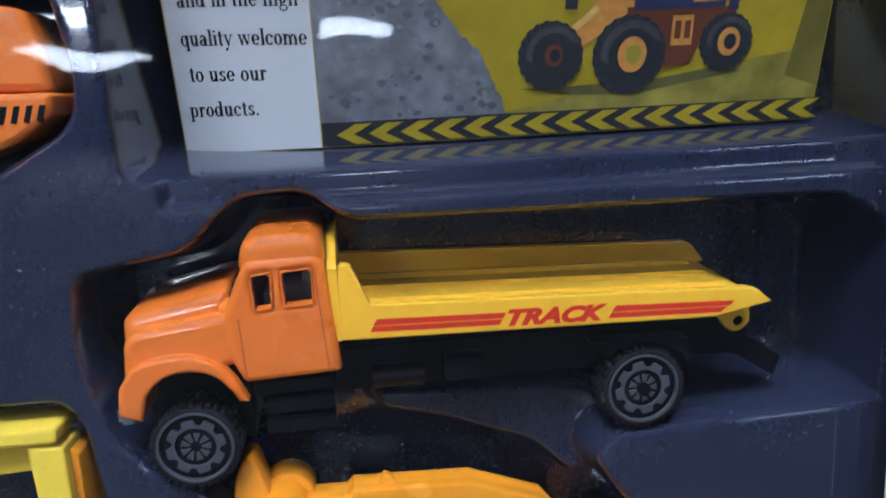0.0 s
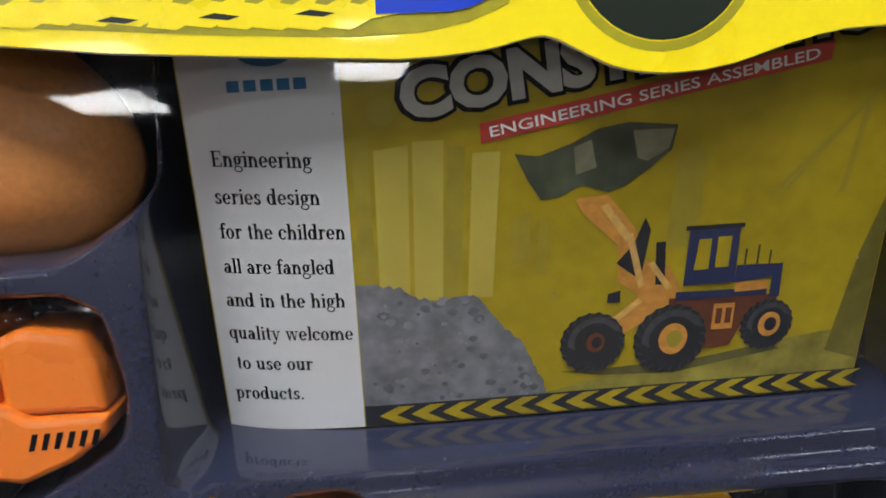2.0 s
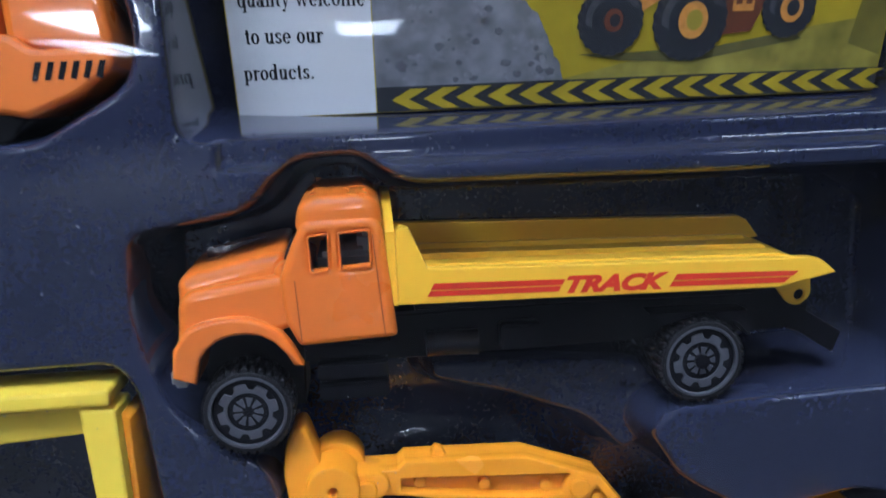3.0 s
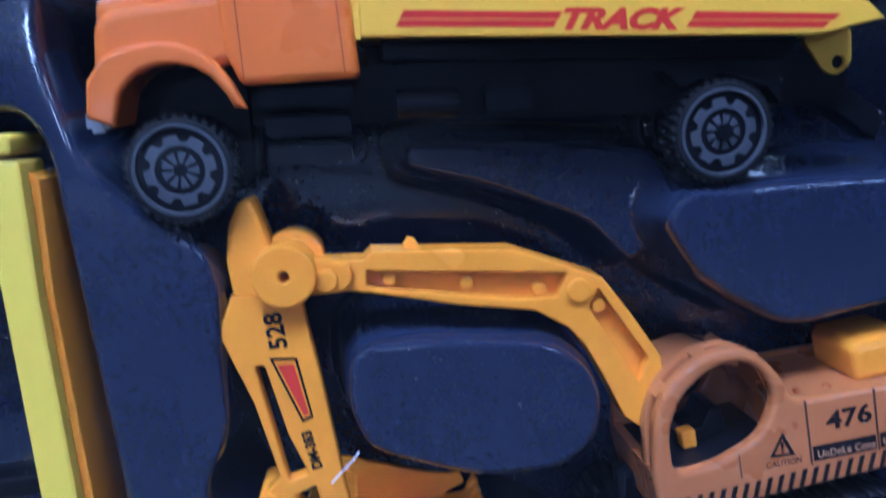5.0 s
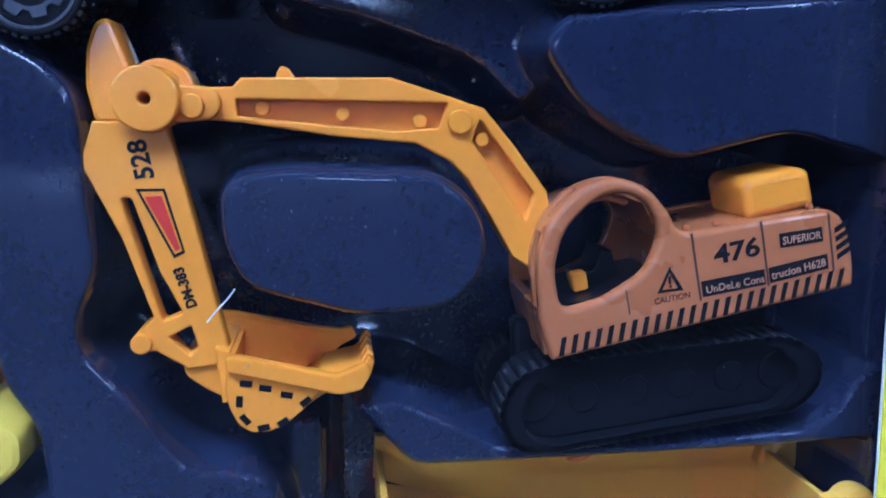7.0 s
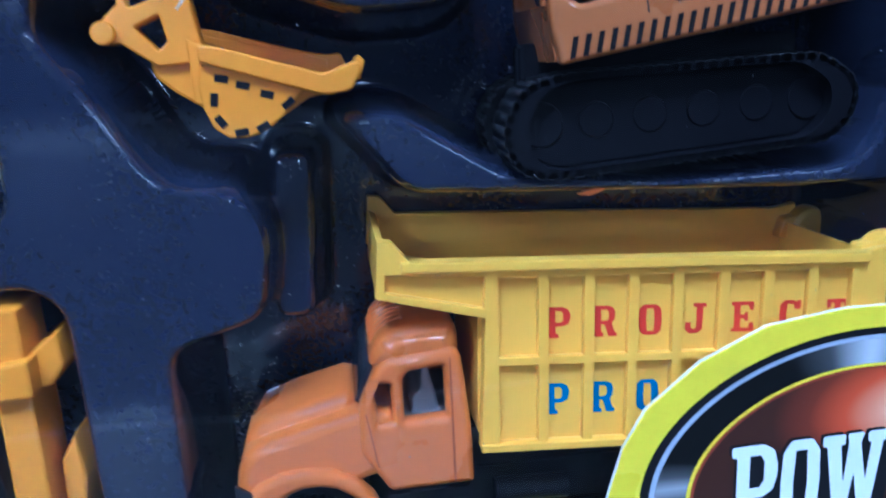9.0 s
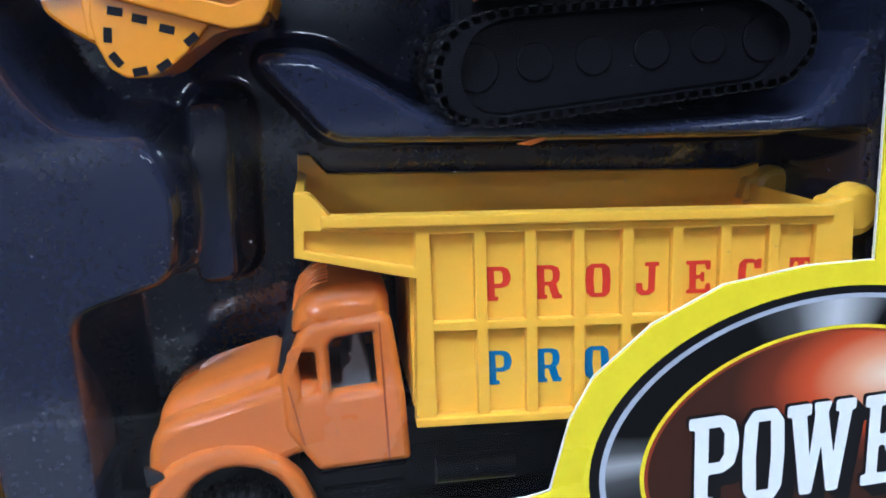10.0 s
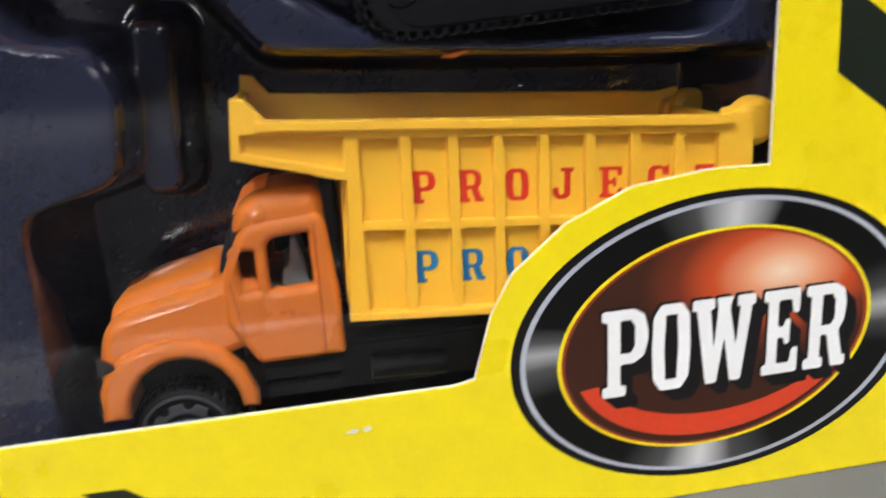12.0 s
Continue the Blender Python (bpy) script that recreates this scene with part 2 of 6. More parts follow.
def box(x0, x1, y0, y1, z0, z1, bevel=0.0, seg=2):
    bm = bmesh.new()
    bmesh.ops.create_cube(bm, size=1)
    bmesh.ops.transform(bm, matrix=Matrix.LocRotScale(((x0 + x1) / 2, (y0 + y1) / 2, (z0 + z1) / 2), None, (x1 - x0, y1 - y0, z1 - z0)), verts=bm.verts)
    if bevel:
        bmesh.ops.bevel(bm, geom=bm.edges[:], offset=bevel, segments=seg, affect="EDGES", clamp_overlap=True)
    return bm


def disc(cx, cz, r, y0, y1, n=32, bevel=0.0):
    return plate(circle(cx, cz, r, n), y0, y1, bevel=bevel)


def sweep(points, r, n=8):
    """A round rod along points (x, y, z)."""
    bm = bmesh.new()
    pts = [Vector(p) for p in points]
    rings = []
    for i, p in enumerate(pts):
        d = (pts[min(i + 1, len(pts) - 1)] - pts[max(i - 1, 0)]).normalized()
        a = d.cross(Vector((0.31, 0.9, 0.2))).normalized()
        b = d.cross(a)
        rings.append([bm.verts.new(p + r * (math.cos(2 * math.pi * k / n) * a + math.sin(2 * math.pi * k / n) * b)) for k in range(n)])
    for u, w in zip(rings, rings[1:]):
        for k in range(n):
            bm.faces.new((u[k - 1], u[k], w[k], w[k - 1]))
    bm.faces.new(rings[0])
    bm.faces.new(rings[-1])
    return bm


def words(text, size, bold=0.0, shear=0.0, spacing=1.0):
    """Lettering as a flat mesh from x = 0 on the line z = 0; gives it with its width."""
    cu = bpy.data.curves.new("lettering", "FONT")
    cu.body, cu.size, cu.offset, cu.shear, cu.space_character = text, 1.0, bold, shear, spacing
    cu.resolution_u = 3
    ob = new("lettering", cu)
    bpy.context.view_layer.update()
    me = bpy.data.meshes.new_from_object(ob.evaluated_get(bpy.context.evaluated_depsgraph_get()))
    bpy.data.objects.remove(ob)
    bm = bmesh.new()
    bm.from_mesh(me)
    bpy.data.meshes.remove(me)
    x0 = min(v.co.x for v in bm.verts)
    x1 = max(v.co.x for v in bm.verts)
    z0 = min(v.co.y for v in bm.verts)
    z1 = max(v.co.y for v in bm.verts)
    return bm, x0, x1, z0, z1


def words_at(text, corner, along, width, height, y, bold=0.0, shear=0.0, spacing=1.0, where=None):
    """Lettering stretched to a width and a height, from its lower left corner (x, z), along a direction in degrees."""
    bm, x0, x1, z0, z1 = words(text, 1.0, bold, shear, spacing)
    c, s = math.cos(radians(along)), math.sin(radians(along))
    for v in bm.verts:
        u, w = (v.co.x - x0) / (x1 - x0) * width, (v.co.y - z0) / (z1 - z0) * height
        v.co = (corner[0] + u * c - w * s, y, corner[1] + u * s + w * c)
    if where:
        follow(bm, where, y)
    return bm


def follow(bm, where, y):
    """Cuts a flat patch along a grid and lays it on a bent surface."""
    for axis, low, high, gap in ((0, 3.0, 7.0, 0.25), (0, 7.0, 14.5, 0.75), (2, 14.5, 21.5, 1.0)):
        inside_it = [v.co[axis] for v in bm.verts]
        at = low + gap
        while at < high:
            if min(inside_it) < at < max(inside_it):
                co, no = Vector((0, 0, 0)), Vector((0, 0, 0))
                co[axis], no[axis] = at, 1
                bmesh.ops.bisect_plane(bm, geom=bm.verts[:] + bm.edges[:] + bm.faces[:], plane_co=co, plane_no=no)
            at += gap
    for v in bm.verts:
        v.co = where(v.co.x, v.co.z, y)


def flat(poly, y, where=None):
    """A printed patch: a flat polygon just off a surface."""
    bm = bmesh.new()
    vs = [bm.verts.new((x, y, z)) for x, z in poly]
    es = [bm.edges.new((vs[i - 1], vs[i])) for i in range(len(vs))]
    bmesh.ops.triangle_fill(bm, use_beauty=True, use_dissolve=False, edges=es, normal=(0, -1, 0))
    if where:
        follow(bm, where, y)
    return bm


def flats(polys, y, where=None):
    return join(*(flat(p, y, where) for p in polys))


# Slab letters on a grid 6 wide and 8 high: outlines first, then holes
SLAB = {
    "P": ([(0, 0), (3, 0), (3, 1), (2.3, 1), (2.3, 3), (4, 3), (5.3, 3.6), (5.8, 5), (5.8, 6), (5.3, 7.4), (4, 8), (0, 8), (0, 7), (0.7, 7), (0.7, 1), (0, 1)], [(2.3, 4), (3.6, 4), (4.1, 4.6), (4.1, 6.4), (3.6, 7), (2.3, 7)]),
    "R": ([(0, 0), (2.8, 0), (2.8, 1), (2.3, 1), (2.3, 3.2), (3.1, 3.2), (4, 0), (6, 0), (6, 1), (5.5, 1), (4.8, 3.5), (5.5, 4.4), (5.7, 6), (5.3, 7.4), (4, 8), (0, 8), (0, 7), (0.7, 7), (0.7, 1), (0, 1)], [(2.3, 4.1), (3.6, 4.1), (4.1, 4.7), (4.1, 6.4), (3.6, 7), (2.3, 7)]),
    "O": ([(1.5, 0), (4.5, 0), (5.6, 1.1), (5.8, 4), (5.6, 6.9), (4.5, 8), (1.5, 8), (0.4, 6.9), (0.2, 4), (0.4, 1.1)], [(2.2, 1), (2, 4), (2.2, 7), (3.8, 7), (4, 4), (3.8, 1)]),
    "J": ([(1.2, 0), (3.2, 0), (4.4, 1), (4.6, 7), (5.4, 7), (5.4, 8), (2.2, 8), (2.2, 7), (3, 7), (2.9, 1.5), (2.3, 1), (1.6, 1.5), (1.6, 3), (0.2, 3), (0.2, 1)], None),
    "E": ([(0, 0), (5.6, 0), (5.6, 2.4), (4.6, 2.4), (4.3, 1), (2.3, 1), (2.3, 3.5), (3.2, 3.5), (3.4, 2.8), (4.2, 2.8), (4.2, 5.2), (3.4, 5.2), (3.2, 4.5), (2.3, 4.5), (2.3, 7), (4.3, 7), (4.6, 5.7), (5.6, 5.7), (5.6, 8), (0, 8), (0, 7), (0.7, 7), (0.7, 1), (0, 1)], None),
    "C": ([(1.5, 0), (4.5, 0), (5.6, 1.1), (5.6, 3), (4, 3), (3.8, 1), (2.2, 1), (2, 4), (2.2, 7), (3.8, 7), (4, 5.6), (5.6, 5.6), (5.6, 8), (4.8, 8), (4.5, 7.6), (3.5, 8), (1.5, 8), (0.4, 6.9), (0.2, 4), (0.4, 1.1)], None),
    "T": ([(1.6, 0), (4.4, 0), (4.4, 1), (3.8, 1), (3.8, 7), (4.6, 7), (4.9, 5.6), (5.8, 5.6), (5.8, 8), (0.2, 8), (0.2, 5.6), (1.1, 5.6), (1.4, 7), (2.2, 7), (2.2, 1), (1.6, 1)], None),
    "W": ([(1.3, 0), (2.6, 0), (3.4, 4.2), (4.2, 0), (5.5, 0), (6.6, 7), (7, 7), (7, 8), (4.8, 8), (4.8, 7), (5.2, 7), (4.8, 3.4), (4, 7), (4.4, 8), (2.4, 8), (2.6, 7), (2.2, 3.4), (1.7, 7), (2.2, 7), (2.2, 8), (-0.4, 8), (-0.4, 7), (0.1, 7)], None),
}


def slab_letter(ch, corner, width, height, along, y, thick=0.0, shear=0.0):
    c, s = math.cos(radians(along)), math.sin(radians(along))

    def put(p):
        u, w = p[0] / 6 * width, p[1] / 8 * height
        return corner[0] + u * c, corner[1] + u * s + w
    outer, hole = SLAB[ch]
    return plate(rnd([put(p) for p in outer], 0.03 * height, 2), y, y + thick, [[put(p) for p in hole]] if hole else ())


# Small printed letters with serifs, x-height 1, built from stems, feet and bowls
def stem(x, z0, z1, w=0.25):
    return [(x, z0), (x + w, z0), (x + w, z1), (x, z1)]


def foot(x0, x1, z):
    return [(x0, z), (x1, z), (x1, z + 0.10), (x0, z + 0.10)]


def slant(x0, z0, x1, z1, w):
    return [(x0, z0), (x0 + w, z0), (x1 + w, z1), (x1, z1)]


def bow(cx, cz, rx, rz, a0=0, a1=360, thick=0.27, thin=0.125, n=14):
    """A curved stroke, thick at its sides and thin above and below."""
    out, back = [], []
    for i in range(n + 1):
        a = radians(a0 + (a1 - a0) * i / n)
        k = thin + (thick - thin) * abs(math.cos(a))
        out.append((cx + rx * math.cos(a), cz + rz * math.sin(a)))
        back.append((cx + (rx - k) * math.cos(a), cz + (rz - k * 0.8) * math.sin(a)))
    return out + back[::-1]


def arch_of(x):
    return [bow(x + 0.33, 0.62, 0.31, 0.38, 0, 165), stem(x + 0.44, 0, 0.66), foot(x + 0.34, x + 0.76, 0)]


FEET = [foot(0, 0.42, 0), foot(0, 0.24, 0.90)]
DOT = [(0.1, 0.0), (0.22, -0.03), (0.33, 0.05), (0.34, 0.17), (0.23, 0.24), (0.1, 0.18)]
SERIF = {
    "a": ([bow(0.36, 0.3, 0.34, 0.32), stem(0.52, 0.1, 0.72), bow(0.40, 0.66, 0.32, 0.36, 0, 160), foot(0.56, 0.86, 0)], 0.92),
    "c": ([bow(0.43, 0.5, 0.42, 0.52, 45, 318), stem(0.58, 0.66, 0.84)], 0.86),
    "d": ([bow(0.40, 0.5, 0.40, 0.52), stem(0.60, 0, 1.5), foot(0.46, 0.7, 1.4), foot(0.66, 0.94, 0)], 1.02),
    "e": ([bow(0.43, 0.5, 0.42, 0.52, 0, 318), stem(0.14, 0.46, 0.55, 0.66)], 0.90),
    "f": ([stem(0.16, 0, 1.2), foot(0, 0.54, 0), foot(0, 0.58, 0.90), bow(0.46, 1.18, 0.30, 0.34, 30, 180)], 0.62),
    "g": ([bow(0.40, 0.62, 0.36, 0.40), bow(0.42, -0.16, 0.42, 0.30, thick=0.13), stem(0.64, 0.86, 0.98, 0.26), stem(0.12, 0.08, 0.3, 0.14)], 0.90),
    "h": ([stem(0.10, 0, 1.5), foot(0, 0.4, 0), foot(0, 0.24, 1.4), *arch_of(0.18)], 1.02),
    "i": ([stem(0.12, 0, 1.0), *FEET, [(x, z + 1.2) for x, z in DOT]], 0.50),
    "l": ([stem(0.12, 0, 1.5), foot(0, 0.42, 0), foot(0, 0.24, 1.4)], 0.50),
    "m": ([stem(0.10, 0, 1.0), *FEET, *arch_of(0.18), *arch_of(0.72)], 1.58),
    "n": ([stem(0.10, 0, 1.0), *FEET, *arch_of(0.18)], 1.02),
    "o": ([bow(0.43, 0.5, 0.42, 0.52)], 0.92),
    "p": ([bow(0.52, 0.5, 0.40, 0.52), stem(0.12, -0.45, 1.0), foot(0, 0.44, -0.45), foot(0, 0.24, 0.90)], 1.0),
    "q": ([bow(0.40, 0.5, 0.40, 0.52), stem(0.60, -0.45, 1.0), foot(0.48, 0.92, -0.45)], 0.98),
    "r": ([stem(0.12, 0, 1.0), *FEET, bow(0.50, 0.62, 0.30, 0.40, 30, 165)], 0.76),
    "s": ([bow(0.36, 0.74, 0.30, 0.28, 30, 270), bow(0.36, 0.27, 0.32, 0.29, -160, 90), stem(0.54, 0.7, 0.95, 0.1), stem(0.04, 0.06, 0.32, 0.1)], 0.76),
    "t": ([stem(0.15, 0.15, 1.3), foot(0, 0.52, 0.90), bow(0.36, 0.2, 0.21, 0.22, 180, 330)], 0.62),
    "u": ([stem(0.10, 0.35, 1.0), foot(0, 0.24, 0.90), bow(0.40, 0.36, 0.30, 0.38, 180, 345), stem(0.58, 0, 1.0), foot(0.46, 0.7, 0.90), foot(0.64, 0.92, 0)], 1.0),
    "w": ([slant(0.30, 0, 0.08, 1.0, 0.18), slant(0.34, 0, 0.58, 1.0, 0.09), slant(0.82, 0, 0.58, 1.0, 0.18), slant(0.88, 0, 1.12, 1.0, 0.09), foot(0, 0.36, 0.90), foot(0.5, 0.84, 0.90), foot(0.98, 1.3, 0.90)], 1.36),
    "y": ([slant(0.36, 0.0, 0.10, 1.0, 0.20), slant(0.24, -0.45, 0.74, 1.0, 0.09), foot(0, 0.38, 0.90), foot(0.6, 0.94, 0.90), [(x - 0.02, z - 0.44) for x, z in DOT]], 0.96),
    "E": ([stem(0.12, 0, 1.42), foot(0, 1.0, 0), foot(0, 1.0, 1.32), stem(0.3, 0.66, 0.76, 0.42), stem(0.9, 0, 0.36, 0.10), stem(0.9, 1.06, 1.42, 0.10), stem(0.64, 0.54, 0.88, 0.08)], 1.12),
    ".": ([DOT], 0.42),
    " ": ([], 0.50),
}


def serif_words(text, corner, far, height, off, where):
    """A printed line from corner to far, (x, z) both; height is that of a small x."""
    wide = sum(SERIF[ch][1] for ch in text)
    bm, at, n = bmesh.new(), 0.0, 0
    for ch in text:
        for poly in SERIF[ch][0]:
            vs = []
            for px, pz in poly:
                k = (at + px) / wide
                vs.append(bm.verts.new(where(corner[0] + (far[0] - corner[0]) * k, corner[1] + (far[1] - corner[1]) * k + pz * height, off + 0.0002 * (n % 6))))
            bmesh.ops.triangle_fill(bm, use_beauty=True, use_dissolve=False, edges=[bm.edges.new((vs[i - 1], vs[i])) for i in range(len(vs))], normal=(0, -1, 0))
            n += 1
        at += SERIF[ch][1]
    return bm


# ---- setting: shop hall, shelf ----
def hall_box(name, x0, x1, y0, y1, z0, z1, material, label):
    """A piece of the hall, in metres."""
    bm = bmesh.new()
    bmesh.ops.create_cube(bm, size=1)
    bmesh.ops.transform(bm, matrix=Matrix.LocRotScale(((x0 + x1) / 2, (y0 + y1) / 2, (z0 + z1) / 2), None, (x1 - x0, y1 - y0, z1 - z0)), verts=bm.verts)
    me = bpy.data.meshes.new(name)
    bm.to_mesh(me)
    bm.free()
    me.materials.append(material)
    return tagged(new(name, me), label, name.split("_")[0], kind="structure")


hall_box("floor", -14, 14, -34, 1.2, -1.2, -1.1, FLOOR, "pale grey polished shop floor")
hall_box("ceiling", -14, 14, -34, 1.2, 2.0, 2.1, PLAIN, "plain white shop ceiling with light panels")
hall_box("wall_north", -14, 14, 1.1, 1.2, -1.1, 2.0, PLAIN, "plain pale grey shop wall behind the shelf")
hall_box("wall_south", -14, 14, -34, -33.9, -1.1, 2.0, PLAIN, "plain pale grey shop wall far across the hall")
hall_box("wall_east", 13.9, 14, -33.9, 1.1, -1.1, 2.0, PLAIN, "plain pale grey shop wall")
hall_box("wall_west", -14, -13.9, -33.9, 1.1, -1.1, 2.0, PLAIN, "plain pale grey shop wall")


def shelf():
    s = thing("shelf", (8, 10, -3.17), "grey painted steel shop shelf under the toy box", "shelf", kind="structure")
    part("shelf_board", box(-60, 80, -9, 32, -4.4, -3.175, 0.15), SHELF, s)
    part("shelf_back", box(-60, 80, 30.5, 32, -3.1, 60, 0.1), SHELF, s)
    part("price_rail", box(-60, 80, -9.6, -9.05, -6.2, -3.3, 0.1), PRINT_WHITE, s, "white plastic price rail along the shelf edge")
    for x in (-59, 79):
        part("bracket", box(x - 0.3, x + 0.3, -8, 32, -9, -4.42, 0.1), SHELF, s)


shelf()


def ceiling_lamp(x, y, w, d):
    lamp = new("ceiling_lamp")
    lamp.location = (x, y, 1.99)
    tagged(lamp, "white rectangular light panel under the shop ceiling", "ceiling lamp", "ceiling light panels")
    for name, m, z0, z1, k in (("frame", PLAIN, -0.03, 0.008, 1.0), ("diffuser", LAMP, -0.045, -0.032, 0.94)):
        bm = bmesh.new()
        bmesh.ops.create_cube(bm, size=1)
        bmesh.ops.transform(bm, matrix=Matrix.LocRotScale((0, 0, (z0 + z1) / 2), None, (w * k, d * k, z1 - z0)), verts=bm.verts)
        me = bpy.data.meshes.new(name)
        bm.to_mesh(me)
        bm.free()
        me.materials.append(m)
        new(name, me).parent = lamp


for lx, ly, lw, ld in ((-0.35, -1.02, 1.25, 0.80), (-2.9, -2.4, 1.25, 0.45), (2.9, -4.4, 1.25, 0.45), (-3.2, -7.0, 1.25, 0.45), (-4.7, -15.3, 1.5, 3.2), (0.25, -13.6, 1.2, 2.4)):
    ceiling_lamp(lx, ly, lw, ld)


# ---- the printed box with its window ----
WINDOW = [(-6, -0.82), (9.55, -0.82), (9.86, -0.76), (9.95, -0.45), (10.14, 0.18), (10.46, 0.72), (11.22, 1.33), (12.16, 1.75), (13.28, 1.89), (14.2, 1.88),
          (14.2, 20.3), (13.6, 20.5), (12.83, 20.53), (12.29, 20.51), (11.9, 20.45), (11.5, 20.35), (11.1, 20.23), (10.72, 20.12), (10.3, 20.05), (9.79, 20.03), (9.4, 20.07), (9.04, 20.16), (8.75, 20.31), (8.52, 20.43), (8.35, 20.52),
          (8.19, 20.565), (8.05, 20.56), (7.93, 20.54), (7.65, 20.47), (7.34, 20.41), (6.8, 20.36), (6.26, 20.35), (4.87, 20.43), (2.86, 20.55), (1.57, 20.69), (-1, 20.85), (-6, 20.95)]
BOX_R, BOX_L, BOX_T = 17.0, -9.0, 25.0
EM = (13.54, -0.51)


def emblem_oval(k, n=96):
    """An oval of the emblem: k = 1 is the outer edge, 0.76 the red field; both are shaped to fit the camera's view."""
    f = (1 - k) / 0.24
    x, z, sx, sz, turn = (a + (b - a) * f for a, b in ((13.55, 13.50), (-0.61, -0.62), (3.19, 2.43), (2.19, 1.645), (3.5, 6.0)))
    c, s = math.cos(radians(turn)), math.sin(radians(turn))
    out = []
    for i in range(n):
        a = 2 * math.pi * i / n
        u, w = sx * math.cos(a), sz * math.sin(a)
        out.append((x + u * c - w * s, z + u * s + w * c))
    return out


def oval_print(name, kind):
    """The printed colours of the emblem: a metal-like ring, or a dark red oval with a pale glow and a red crescent."""
    m, n, l, p = nodes_of(name)
    co, mp = n.new("ShaderNodeTexCoord"), n.new("ShaderNodeMapping")
    mp.inputs["Location"].default_value = (-(EM[0] - 8) * CM, 0, -(EM[1] + 3.17) * CM)
    l.new(co.outputs["Object"], mp.inputs["Vector"])
    sep = n.new("ShaderNodeSeparateXYZ")
    l.new(mp.outputs[0], sep.inputs[0])
    ramp = n.new("ShaderNodeValToRGB")
    if kind == "ring":
        flat_v, g = n.new("ShaderNodeCombineXYZ"), n.new("ShaderNodeTexGradient")
        sc = n.new("ShaderNodeMath")
        sc.operation, sc.inputs[1].default_value = "MULTIPLY", 1.5
        l.new(sep.outputs["X"], flat_v.inputs["X"])
        l.new(sep.outputs["Z"], sc.inputs[0])
        l.new(sc.outputs[0], flat_v.inputs["Y"])
        g.gradient_type = "RADIAL"
        l.new(flat_v.outputs[0], g.inputs["Vector"])
        l.new(g.outputs["Fac"], ramp.inputs[0])
        stops = [(0.0, 0.34), (0.02, 0.07), (0.055, 0.004), (0.17, 0.004), (0.205, 0.07), (0.235, 0.60), (0.262, 0.06), (0.30, 0.004), (0.455, 0.004), (0.485, 0.05), (0.51, 0.36), (0.535, 0.05), (0.57, 0.004), (0.70, 0.004), (0.74, 0.55), (0.775, 0.06), (0.81, 0.004), (0.965, 0.004), (0.985, 0.08), (1.0, 0.34)]
        e = ramp.color_ramp.elements
        while len(e) < len(stops):
            e.new(0.5)
        for i, (at, v) in enumerate(stops):
            e[i].position, e[i].color = at, (v, v, v * 1.04, 1)
        l.new(ramp.outputs[0], p.inputs["Base Color"])
    else:
        e = ramp.color_ramp.elements
        glow = n.new("ShaderNodeTexGradient")
        glow.gradient_type = "SPHERICAL"
        mg = n.new("ShaderNodeMapping")
        mg.vector_type = "TEXTURE"
        mg.inputs["Location"].default_value = (0.0094, 0, 0.0082)
        mg.inputs["Scale"].default_value = (0.022, 1.0, 0.0125)
        l.new(mp.outputs[0], mg.inputs["Vector"])
        l.new(mg.outputs[0], glow.inputs["Vector"])
        l.new(glow.outputs["Fac"], ramp.inputs[0])
        stops = [(0.0, (0.045, 0.016, 0.010)), (0.25, (0.16, 0.03, 0.014)), (0.5, (0.55, 0.075, 0.02)), (0.75, (0.75, 0.33, 0.18)), (1.0, (0.85, 0.66, 0.5))]
        while len(e) < len(stops):
            e.new(0.5)
        for i, (at, v) in enumerate(stops):
            e[i].position, e[i].color = at, (*v, 1)
        l.new(ramp.outputs[0], p.inputs["Base Color"])
    p.inputs["Roughness"].default_value = 0.35
    p.inputs["Specular IOR Level"].default_value = 0.25
    return m


